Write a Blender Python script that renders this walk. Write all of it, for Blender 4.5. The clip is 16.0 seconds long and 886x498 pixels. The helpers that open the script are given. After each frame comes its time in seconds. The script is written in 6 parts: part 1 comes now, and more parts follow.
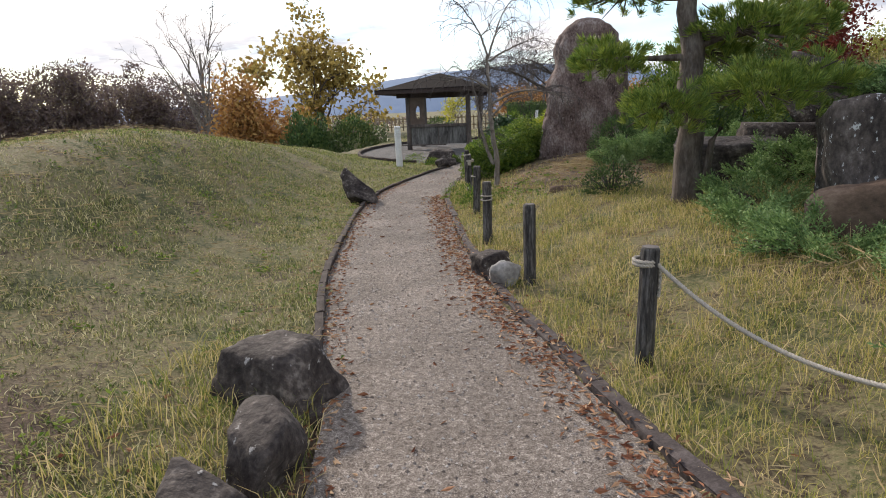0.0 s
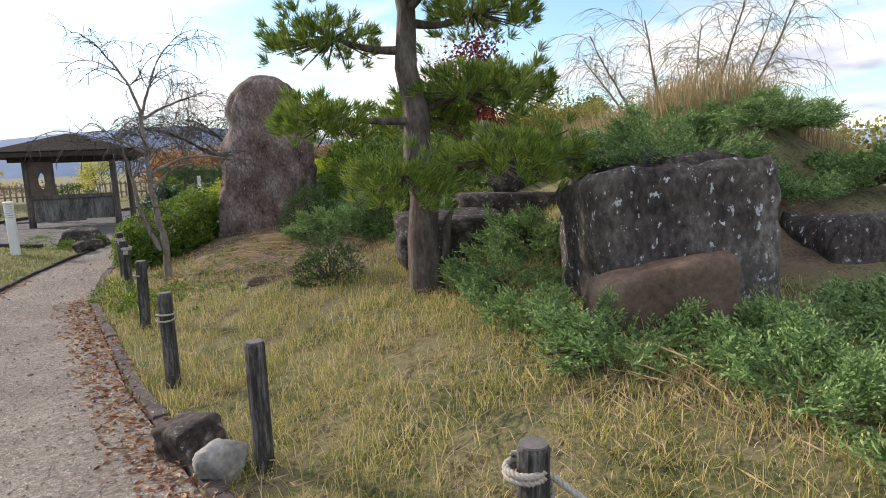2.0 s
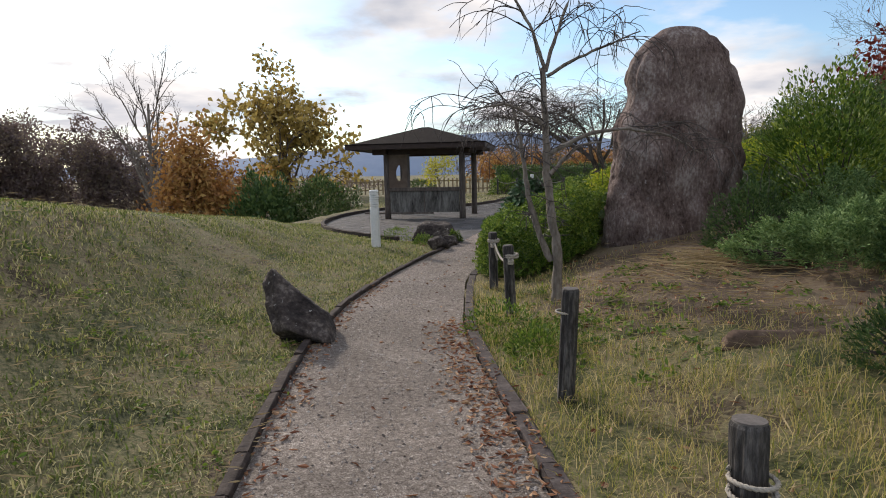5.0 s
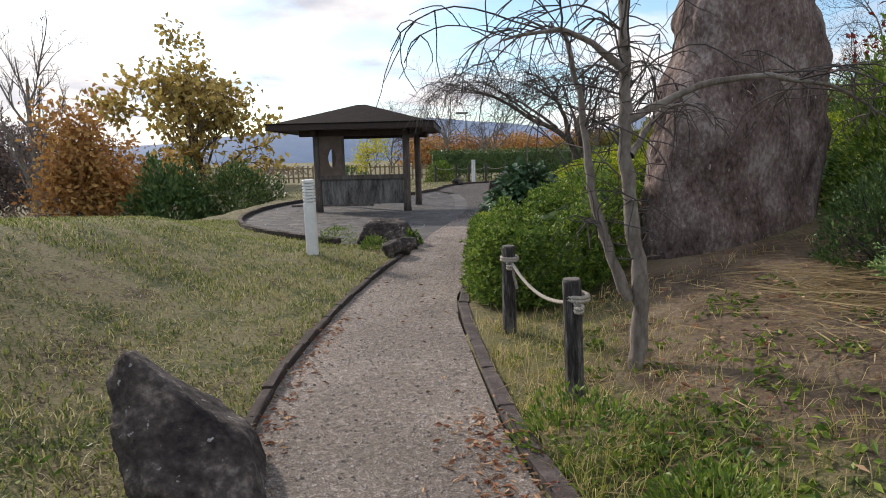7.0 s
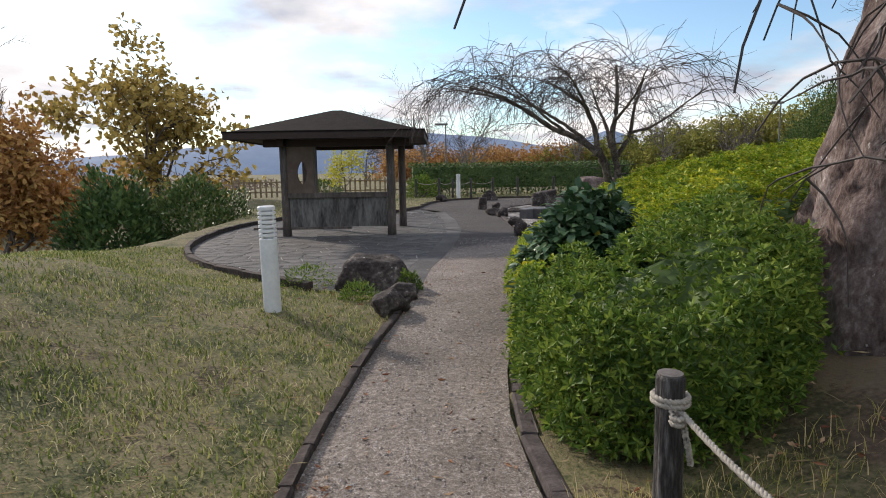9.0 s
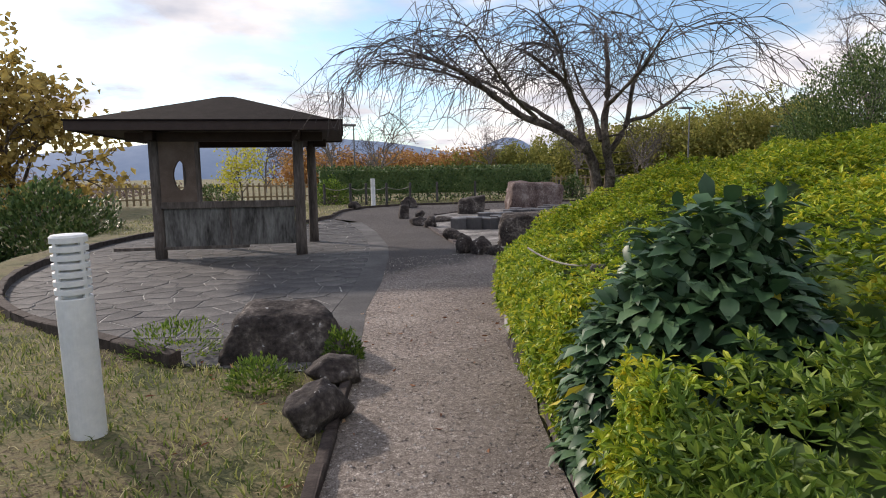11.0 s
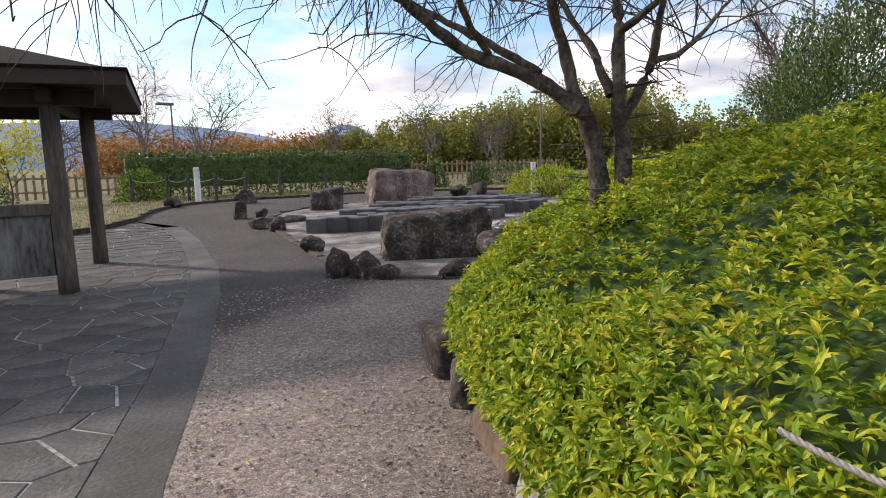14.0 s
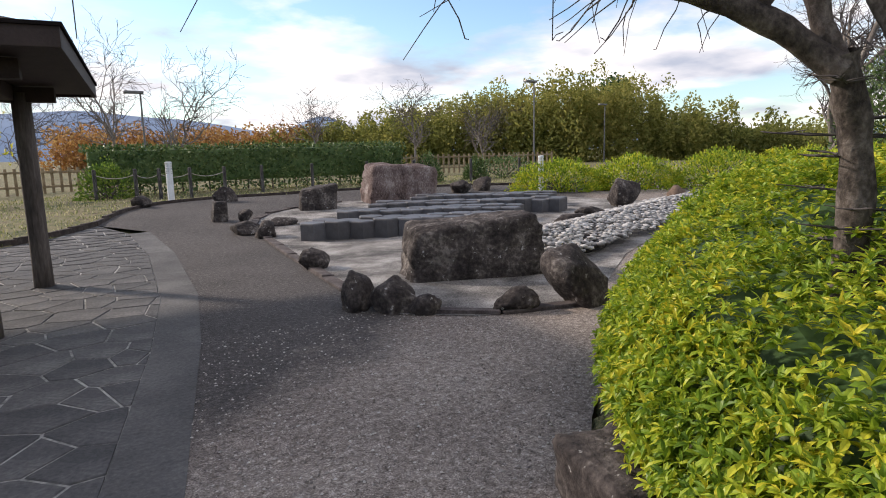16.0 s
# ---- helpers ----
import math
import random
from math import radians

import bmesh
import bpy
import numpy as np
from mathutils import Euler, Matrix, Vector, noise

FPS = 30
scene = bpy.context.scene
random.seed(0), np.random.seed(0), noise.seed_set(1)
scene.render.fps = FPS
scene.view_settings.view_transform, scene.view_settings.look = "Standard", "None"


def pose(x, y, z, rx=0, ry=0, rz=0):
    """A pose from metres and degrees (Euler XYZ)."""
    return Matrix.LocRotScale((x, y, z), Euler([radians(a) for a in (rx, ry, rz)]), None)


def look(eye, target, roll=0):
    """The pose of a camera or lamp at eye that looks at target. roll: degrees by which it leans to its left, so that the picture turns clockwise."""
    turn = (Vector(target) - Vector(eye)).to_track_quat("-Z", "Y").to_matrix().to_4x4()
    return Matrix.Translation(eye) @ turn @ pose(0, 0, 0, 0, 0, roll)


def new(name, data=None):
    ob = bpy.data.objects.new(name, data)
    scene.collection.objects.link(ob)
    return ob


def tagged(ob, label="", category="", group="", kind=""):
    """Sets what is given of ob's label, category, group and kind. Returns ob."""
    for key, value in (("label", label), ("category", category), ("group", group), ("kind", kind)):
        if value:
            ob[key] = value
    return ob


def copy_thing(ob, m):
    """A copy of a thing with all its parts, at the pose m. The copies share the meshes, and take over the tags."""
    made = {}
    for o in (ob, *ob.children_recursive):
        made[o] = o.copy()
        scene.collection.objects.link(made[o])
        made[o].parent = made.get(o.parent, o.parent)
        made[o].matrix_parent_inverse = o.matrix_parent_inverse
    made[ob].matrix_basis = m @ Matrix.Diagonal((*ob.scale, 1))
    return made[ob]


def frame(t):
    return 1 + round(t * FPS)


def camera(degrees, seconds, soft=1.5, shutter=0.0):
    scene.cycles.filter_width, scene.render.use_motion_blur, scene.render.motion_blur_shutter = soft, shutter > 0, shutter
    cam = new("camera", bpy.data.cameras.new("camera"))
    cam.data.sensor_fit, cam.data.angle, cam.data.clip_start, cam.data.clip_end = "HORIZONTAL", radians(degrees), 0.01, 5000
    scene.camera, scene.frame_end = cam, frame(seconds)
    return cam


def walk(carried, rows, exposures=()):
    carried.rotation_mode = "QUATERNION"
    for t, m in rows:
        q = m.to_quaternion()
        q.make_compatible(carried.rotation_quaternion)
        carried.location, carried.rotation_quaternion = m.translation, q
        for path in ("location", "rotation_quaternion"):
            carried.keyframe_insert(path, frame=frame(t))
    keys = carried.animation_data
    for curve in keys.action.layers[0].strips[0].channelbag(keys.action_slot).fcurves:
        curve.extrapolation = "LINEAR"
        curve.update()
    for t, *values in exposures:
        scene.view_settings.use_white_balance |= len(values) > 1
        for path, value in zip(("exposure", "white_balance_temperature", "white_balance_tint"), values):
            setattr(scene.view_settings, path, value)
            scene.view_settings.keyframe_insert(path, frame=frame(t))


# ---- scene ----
cam = camera(72.2, 16.0, soft=1.0)
PATH = [
    (0, (0.888, 0.581, 1.501), (0.769, 2.527, 1.058), -2.3),
    (0.5, (0.788, 1.162, 1.527), (0.817, 3.115, 1.095), -2.0),
    (1, (0.827, 1.682, 1.555), (1.18, 3.606, 1.135), -2.3),
    (1.5, (0.761, 2.086, 1.606), (1.398, 3.947, 1.242), -2.4),
    (2, (0.792, 2.509, 1.597), (1.706, 4.265, 1.31), -2.3),
    (2.5, (0.706, 2.936, 1.578), (1.662, 4.678, 1.349), -2.2),
    (3, (0.63, 3.399, 1.54), (1.385, 5.241, 1.344), -2.5),
    (3.5, (0.521, 3.911, 1.508), (0.961, 5.853, 1.319), -1.9),
    (4, (0.379, 4.48, 1.47), (0.552, 6.462, 1.271), -1.7),
    (4.5, (0.282, 5.138, 1.421), (0.239, 7.126, 1.202), -1.1),
    (7, (-0.34, 8.463, 1.376), (-0.118, 10.429, 1.084), -1.3),
    (7.5, (-0.402, 9.155, 1.425), (-0.157, 11.12, 1.141), -1.2),
    (8, (-0.471, 9.81, 1.429), (-0.249, 11.778, 1.152), -1.2),
    (8.5, (-0.426, 10.487, 1.452), (-0.166, 12.452, 1.187), -0.9),
    (9, (-0.472, 11.025, 1.448), (-0.158, 12.984, 1.195), -0.9),
    (11.5, (-0.321, 14.455, 1.399), (0.364, 16.319, 1.161), -0.8),
    (12, (-0.218, 15.035, 1.401), (0.536, 16.872, 1.165), -0.9),
    (12.5, (-0.097, 15.607, 1.394), (0.749, 17.404, 1.154), -1.3),
    (13, (0.074, 16.199, 1.381), (0.932, 17.989, 1.132), -1.2),
    (13.5, (0.306, 16.745, 1.368), (1.296, 18.46, 1.088), -1.4),
    (14, (0.475, 17.277, 1.383), (1.554, 18.936, 1.093), -1.3),
    (14.5, (0.634, 17.764, 1.377), (1.788, 19.364, 1.049), -1.6),
    (15, (0.774, 18.272, 1.398), (1.931, 19.871, 1.075), -1.4),
    (15.5, (0.824, 18.749, 1.407), (1.98, 20.349, 1.085), -1.5),
    (16, (0.889, 19.176, 1.423), (2.025, 20.792, 1.107), -1.3),
]
walk(cam, [(t, look(eye, target, roll)) for t, eye, target, roll in PATH],
     exposures=[(0, 0.38, 6950, 15), (1.0, 0.5, 6950, 15), (2.0, 0.6, 6900, 15), (2.8, 0.52, 6900, 15), (3.5, 0.27, 6900, 15), (4.5, 0.02, 6900, 15), (7, 0.27, 6900, 15), (9, 0.18, 6850, 15),
                (11.5, 0.22, 6950, 18), (12.5, 0.28, 7000, 18), (14, 0.38, 7000, 18), (16, 0.38, 6900, 17)])

# ---- light ----
world = bpy.data.worlds.new("sky")
scene.world = world
world.use_nodes = True
SUN_EL, SUN_AZ = 27.0, -35.0


def build_sky():
    nt = world.node_tree
    nt.nodes.clear()
    N, L = nt.nodes.new, nt.links.new
    out, bg = N("ShaderNodeOutputWorld"), N("ShaderNodeBackground")
    sky = N("ShaderNodeTexSky")
    sky.sky_type, sky.sun_disc = "NISHITA", False
    sky.sun_elevation, sky.sun_rotation = radians(SUN_EL), radians(SUN_AZ)
    sky.dust_density, sky.ozone_density = 0.6, 1.2
    blue = N("ShaderNodeMixRGB")
    blue.blend_type, blue.inputs[0].default_value = "MULTIPLY", 1.0
    blue.inputs[2].default_value = (SKY_GAIN * 0.85, SKY_GAIN * 1.02, SKY_GAIN * 1.12, 1)
    L(sky.outputs[0], blue.inputs[1])
    co, sep = N("ShaderNodeTexCoord"), N("ShaderNodeSeparateXYZ")
    L(co.outputs["Generated"], sep.inputs[0])
    # project the direction onto a flat cloud deck
    den = N("ShaderNodeMath"); den.operation = "ADD"; den.inputs[1].default_value = 0.16
    L(sep.outputs[2], den.inputs[0])
    dx, dy = N("ShaderNodeMath"), N("ShaderNodeMath")
    dx.operation = dy.operation = "DIVIDE"
    L(sep.outputs[0], dx.inputs[0]); L(den.outputs[0], dx.inputs[1])
    L(sep.outputs[1], dy.inputs[0]); L(den.outputs[0], dy.inputs[1])
    deck = N("ShaderNodeCombineXYZ")
    L(dx.outputs[0], deck.inputs[0]); L(dy.outputs[0], deck.inputs[1])
    n1, n2 = N("ShaderNodeTexNoise"), N("ShaderNodeTexNoise")
    n1.inputs["Scale"].default_value, n1.inputs["Detail"].default_value, n1.inputs["Roughness"].default_value = 0.75, 7, 0.55
    n2.inputs["Scale"].default_value, n2.inputs["Detail"].default_value = 1.3, 6
    L(deck.outputs[0], n1.inputs["Vector"]); L(deck.outputs[0], n2.inputs["Vector"])
    cover, tone = N("ShaderNodeValToRGB"), N("ShaderNodeValToRGB")
    cover.color_ramp.elements[0].position, cover.color_ramp.elements[1].position = 0.43, 0.56
    tone.color_ramp.elements[0].position, tone.color_ramp.elements[1].position = 0.34, 0.58
    tone.color_ramp.elements[0].color, tone.color_ramp.elements[1].color = (0.44, 0.51, 0.63, 1), (1.06, 1.06, 1.06, 1)
    L(n1.outputs[0], cover.inputs[0]); L(n2.outputs[0], tone.inputs[0])
    mix = N("ShaderNodeMixRGB")
    L(cover.outputs[0], mix.inputs[0]); L(blue.outputs[0], mix.inputs[1]); L(tone.outputs[0], mix.inputs[2])
    L(mix.outputs[0], bg.inputs[0])
    bg.inputs[1].default_value = SKY_STRENGTH
    L(bg.outputs[0], out.inputs[0])


SKY_GAIN, SKY_STRENGTH = 0.16, 0.95
build_sky()
sun = new("sun", bpy.data.lights.new("sun", "SUN"))
sun.data.energy, sun.data.angle, sun.data.color = 3.3, radians(3.5), (1.0, 0.93, 0.82)
az, el = radians(SUN_AZ), radians(SUN_EL)
sun_from = Vector((math.sin(az) * math.cos(el), math.cos(az) * math.cos(el), math.sin(el)))
sun.matrix_world = look(sun_from * 60, (0, 0, 0))

# ---- materials ----


def material(name, stops, scale=8.0, fine=60.0, rough=0.85, bump=0.3, bump_scale=None, spec=0.3, island=0.0, stretch=(1, 1, 1), translucent=0.0,
             speck=None, attr=None, obj_random=0.0, metal=0.0, span=(0.34, 0.66), coarse=0.6):
    """A mottled surface: a coarse and a fine noise through colour stops, with relief.
    speck: (colour, scale, threshold) of pale spots; attr: (attribute, stops) of a second colouring."""
    m = bpy.data.materials.new(name)
    m.use_nodes = True
    nt = m.node_tree
    N, L = nt.nodes.new, nt.links.new
    bsdf, out = nt.nodes["Principled BSDF"], nt.nodes["Material Output"]
    co, mp = N("ShaderNodeTexCoord"), N("ShaderNodeMapping")
    mp.inputs["Scale"].default_value = stretch
    L(co.outputs["Object"], mp.inputs[0])

    def noise_node(s, detail=6):
        n = N("ShaderNodeTexNoise")
        n.inputs["Scale"].default_value, n.inputs["Detail"].default_value, n.inputs["Roughness"].default_value = s, detail, 0.62
        L(mp.outputs[0], n.inputs["Vector"])
        return n

    def blend(mode, a, b, f=1.0):
        x = N("ShaderNodeMixRGB")
        x.blend_type = mode
        for sock, v in ((x.inputs[0], f), (x.inputs[1], a), (x.inputs[2], b)):
            if isinstance(v, (int, float)):
                sock.default_value = v
            elif isinstance(v, tuple):
                sock.default_value = (*v, 1)
            else:
                L(v, sock)
        return x.outputs[0]

    def ramp(src, cols, lo=span[0], hi=span[1]):
        r = N("ShaderNodeValToRGB")
        els = r.color_ramp.elements
        while len(els) < len(cols):
            els.new(0.5)
        for k, c in enumerate(cols):
            els[k].position = lo + (hi - lo) * k / max(1, len(cols) - 1)
            els[k].color = (*c, 1)
        L(src, r.inputs[0])
        return r.outputs[0]

    def math_node(op, a, b):
        x = N("ShaderNodeMath")
        x.operation = op
        for sock, v in ((x.inputs[0], a), (x.inputs[1], b)):
            if isinstance(v, (int, float)):
                sock.default_value = v
            else:
                L(v, sock)
        return x.outputs[0]

    big, small = noise_node(scale), noise_node(fine, 4)
    key = math_node("ADD", math_node("MULTIPLY", big.outputs[0], coarse), math_node("MULTIPLY", small.outputs[0], 1 - coarse))
    if island or obj_random:
        if island:
            g = N("ShaderNodeNewGeometry").outputs["Random Per Island"]
        else:
            g = N("ShaderNodeObjectInfo").outputs["Random"]
        k = island or obj_random
        key = math_node("ADD", math_node("MULTIPLY", key, 1 - k), math_node("MULTIPLY", math_node("ADD", math_node("MULTIPLY", g, 0.5), 0.25), k))
    colour = ramp(key, stops)
    if attr:
        a = N("ShaderNodeAttribute")
        a.attribute_name = attr[0]
        edge = math_node("ADD", a.outputs["Fac"], math_node("MULTIPLY", math_node("SUBTRACT", noise_node(1.3).outputs[0], 0.5), 0.9))
        colour = blend("MIX", colour, ramp(key, attr[1]), ramp(edge, [(0, 0, 0), (1, 1, 1)], 0.4, 0.6))
    if speck:
        v = noise_node(speck[1], 3)
        f = ramp(v.outputs[0], [(0, 0, 0), (1, 1, 1)], speck[2], speck[2] + 0.05)
        colour = blend("MIX", colour, speck[0], f)
    L(colour, bsdf.inputs["Base Color"])
    bsdf.inputs["Roughness"].default_value = rough
    bsdf.inputs["Specular IOR Level"].default_value = spec
    bsdf.inputs["Metallic"].default_value = metal
    if bump:
        b = N("ShaderNodeBump")
        b.inputs["Strength"].default_value, b.inputs["Distance"].default_value = bump, 0.02
        src = noise_node(bump_scale, 5).outputs[0] if bump_scale else key
        L(src, b.inputs["Height"])
        L(b.outputs[0], bsdf.inputs["Normal"])
    if translucent:
        tr, mx = N("ShaderNodeBsdfTranslucent"), N("ShaderNodeMixShader")
        L(colour, tr.inputs[0])
        mx.inputs[0].default_value = translucent
        L(bsdf.outputs[0], mx.inputs[1]); L(tr.outputs[0], mx.inputs[2])
        L(mx.outputs[0], out.inputs[0])
    return m


def gravel(name, stops, cell, patch, patch_stops=None, attr=None):
    """Grains of a few millimetres, each with its own tone, over wide worn patches."""
    m = bpy.data.materials.new(name)
    m.use_nodes = True
    nt = m.node_tree
    N, L = nt.nodes.new, nt.links.new
    bsdf = nt.nodes["Principled BSDF"]
    co = N("ShaderNodeTexCoord")

    def ramp(src, cols, lo, hi):
        r = N("ShaderNodeValToRGB")
        els = r.color_ramp.elements
        while len(els) < len(cols):
            els.new(0.5)
        for k, c in enumerate(cols):
            els[k].position, els[k].color = lo + (hi - lo) * k / (len(cols) - 1), (*c, 1)
        L(src, r.inputs[0])
        return r.outputs[0]

    def mixed(a, b, f):
        x = N("ShaderNodeMixRGB")
        L(f, x.inputs[0]); L(a, x.inputs[1]); L(b, x.inputs[2])
        return x.outputs[0]

    grain, clod, worn, wide = N("ShaderNodeTexVoronoi"), N("ShaderNodeTexNoise"), N("ShaderNodeTexNoise"), N("ShaderNodeTexNoise")
    grain.inputs["Scale"].default_value = cell
    for n, sc, det in ((clod, 26, 6), (worn, patch, 7), (wide, patch * 0.35, 4)):
        n.inputs["Scale"].default_value, n.inputs["Detail"].default_value, n.inputs["Roughness"].default_value = sc, det, 0.68
    for n in (grain, clod, worn, wide):
        L(co.outputs["Object"], n.inputs["Vector"])
    tone = N("ShaderNodeSeparateColor")
    L(grain.outputs["Color"], tone.inputs[0])
    key = N("ShaderNodeMath"); key.operation = "MULTIPLY_ADD"
    L(tone.outputs[0], key.inputs[0]); key.inputs[1].default_value = 0.55
    half = N("ShaderNodeMath"); half.operation = "MULTIPLY_ADD"
    L(clod.outputs[0], half.inputs[0]); half.inputs[1].default_value, half.inputs[2].default_value = 1.3, -0.42
    L(half.outputs[0], key.inputs[2])
    colour = ramp(key.outputs[0], stops, 0.08, 0.95)
    if patch_stops:
        colour = mixed(colour, ramp(key.outputs[0], patch_stops, 0.08, 0.95), ramp(worn.outputs[0], [(0, 0, 0), (1, 1, 1)], 0.46, 0.60))
    if attr:
        a = N("ShaderNodeAttribute"); a.attribute_name = attr[0]
        e = N("ShaderNodeMath"); e.operation = "MULTIPLY_ADD"
        L(worn.outputs[0], e.inputs[0]); e.inputs[1].default_value = 1.6
        L(a.outputs["Fac"], e.inputs[2])
        low = N("ShaderNodeMath"); low.operation = "MULTIPLY"; low.inputs[1].default_value = 0.5
        L(e.outputs[0], low.inputs[0])
        colour = mixed(colour, ramp(key.outputs[0], attr[1], 0.08, 0.95), ramp(low.outputs[0], [(0, 0, 0), (1, 1, 1)], 0.52, 0.76))
    damp = N("ShaderNodeMixRGB"); damp.blend_type = "MULTIPLY"; damp.inputs[0].default_value = 1.0
    L(colour, damp.inputs[1]); L(ramp(wide.outputs[0], [(0.80, 0.79, 0.78), (1.12, 1.1, 1.08)], 0.35, 0.65), damp.inputs[2])
    L(damp.outputs[0], bsdf.inputs["Base Color"])
    bsdf.inputs["Roughness"].default_value, bsdf.inputs["Specular IOR Level"].default_value = 0.92, 0.25
    b = N("ShaderNodeBump")
    b.inputs["Strength"].default_value, b.inputs["Distance"].default_value = 0.9, 0.008
    L(key.outputs[0], b.inputs["Height"]); L(b.outputs[0], bsdf.inputs["Normal"])
    return m


M_GROUND = material("turf", [(0.046, 0.055, 0.022), (0.12, 0.12, 0.053), (0.21, 0.178, 0.096), (0.075, 0.057, 0.037)], 1.6, 30, 0.95, 1.0, 55, span=(0.4, 0.6),
                    attr=("soil", [(0.07, 0.05, 0.035), (0.14, 0.10, 0.07), (0.20, 0.16, 0.11)]))
M_GRAVEL = gravel("fine_gravel", [(0.055, 0.045, 0.038), (0.125, 0.105, 0.09), (0.195, 0.168, 0.147), (0.29, 0.255, 0.225), (0.50, 0.46, 0.42)], 190, 1.5, [(0.08, 0.064, 0.054), (0.165, 0.138, 0.12), (0.235, 0.205, 0.18), (0.37, 0.33, 0.295), (0.64, 0.59, 0.54)])
# the second set of stops is asphalt darkened further to carry the pavilion's shade
M_ROAD = gravel("gravelled_asphalt", [(0.062, 0.05, 0.044), (0.14, 0.117, 0.104), (0.215, 0.183, 0.163), (0.34, 0.295, 0.265), (0.60, 0.545, 0.50)], 170, 1.1, [(0.085, 0.07, 0.062), (0.19, 0.162, 0.143), (0.27, 0.235, 0.211), (0.41, 0.366, 0.332), (0.66, 0.60, 0.555)],
                attr=("asphalt_shade", [(0.03, 0.027, 0.027), (0.054, 0.049, 0.048), (0.078, 0.071, 0.07), (0.115, 0.106, 0.103), (0.26, 0.24, 0.23)]))
M_PAVED = material("slate_paving", [(0.042, 0.042, 0.044), (0.068, 0.066, 0.067), (0.105, 0.101, 0.1), (0.165, 0.158, 0.15)], 2.0, 34, 0.78, 0.6, 30, obj_random=0.2, span=(0.38, 0.64))
M_STRIP = material("smooth_concrete", [(0.05, 0.049, 0.049), (0.085, 0.082, 0.082), (0.135, 0.13, 0.127)], 1.2, 40, 0.85, 0.4, 40, span=(0.38, 0.62))
M_MORTAR = material("mortar", [(0.06, 0.06, 0.058), (0.15, 0.147, 0.14), (0.36, 0.35, 0.33), (0.52, 0.51, 0.48)], 1.2, 22, 0.9, 0.3)
M_KERB = material("dark_edging", [(0.022, 0.017, 0.015), (0.045, 0.034, 0.03), (0.085, 0.068, 0.06)], 7, 60, 0.9, 0.5)
M_KERB2 = material("kerb_stone", [(0.035, 0.028, 0.028), (0.07, 0.057, 0.055), (0.13, 0.11, 0.105)], 7, 60, 0.9, 0.5)
M_ROCK = material("dark_boulder", [(0.014, 0.011, 0.011), (0.036, 0.029, 0.027), (0.072, 0.06, 0.055), (0.18, 0.158, 0.142)], 3.4, 24, 0.88, 1.0, 18, speck=((0.34, 0.33, 0.32), 14, 0.66), span=(0.38, 0.62))
M_ROCK2 = material("lichen_boulder", [(0.022, 0.019, 0.018), (0.06, 0.05, 0.046), (0.11, 0.094, 0.085), (0.22, 0.2, 0.185)], 1.5, 22, 0.9, 1.0, 16, speck=((0.48, 0.50, 0.51), 20, 0.62), span=(0.38, 0.62), stretch=(1, 1, 0.6))
M_MONO = material("red_grey_stone", [(0.035, 0.022, 0.02), (0.105, 0.072, 0.065), (0.17, 0.128, 0.118), (0.29, 0.25, 0.235)], 2.8, 34, 0.9, 1.0, 22, stretch=(1, 1, 0.55), speck=((0.38, 0.35, 0.34), 26, 0.68), span=(0.38, 0.62))
M_ROCK3 = material("brown_stone", [(0.07, 0.048, 0.036), (0.14, 0.095, 0.07), (0.22, 0.165, 0.125)], 2.5, 25, 0.9, 0.7, 14)
M_ROCKP = material("pale_stone", [(0.12, 0.115, 0.11), (0.26, 0.25, 0.24), (0.42, 0.41, 0.40)], 5, 30, 0.9, 0.6, 14)
M_POST = material("imitation_log", [(0.014, 0.013, 0.013), (0.05, 0.047, 0.046), (0.15, 0.143, 0.138)], 30, 90, 0.8, 1.0, None, stretch=(1, 1, 0.16), span=(0.38, 0.62))
M_POSTTOP = material("log_end", [(0.10, 0.09, 0.085), (0.17, 0.155, 0.145)], 20, 90, 0.85, 0.3)
M_ROPE = material("rope", [(0.27, 0.245, 0.21), (0.48, 0.445, 0.39)], 60, 200, 0.95, 0.3)
M_WHITE = material("white_enamel", [(0.60, 0.62, 0.63), (0.78, 0.79, 0.79)], 2.5, 30, 0.45, 0.05)
M_ROOF = material("roof_shingle", [(0.007, 0.0055, 0.0055), (0.012, 0.009, 0.009), (0.02, 0.016, 0.015)], 5, 80, 0.95, 0.4, spec=0.1)
M_FASCIA = material("fascia", [(0.028, 0.018, 0.016), (0.05, 0.034, 0.03)], 6, 60, 0.7, 0.2)
M_TIMBER = material("weathered_post", [(0.048, 0.039, 0.034), (0.105, 0.086, 0.075), (0.18, 0.155, 0.14)], 10, 50, 0.85, 0.5, stretch=(1, 1, 0.15))
M_PANEL = material("stained_concrete", [(0.022, 0.02, 0.018), (0.08, 0.075, 0.07), (0.15, 0.145, 0.135), (0.23, 0.225, 0.21)], 5, 25, 0.9, 0.25, stretch=(1, 1, 0.22))
M_PLASTER = material("brown_plaster", [(0.09, 0.065, 0.05), (0.13, 0.095, 0.075), (0.17, 0.13, 0.105)], 4, 60, 0.9, 0.2)
M_BARK = material("bark", [(0.035, 0.026, 0.022), (0.10, 0.08, 0.068), (0.20, 0.175, 0.155)], 9, 45, 0.9, 1.0, stretch=(1, 1, 0.3))
M_CHERRY = material("cherry_bark", [(0.028, 0.022, 0.019), (0.085, 0.068, 0.058), (0.19, 0.16, 0.14)], 8, 40, 0.9, 1.0, stretch=(1, 1, 0.8), span=(0.38, 0.62))
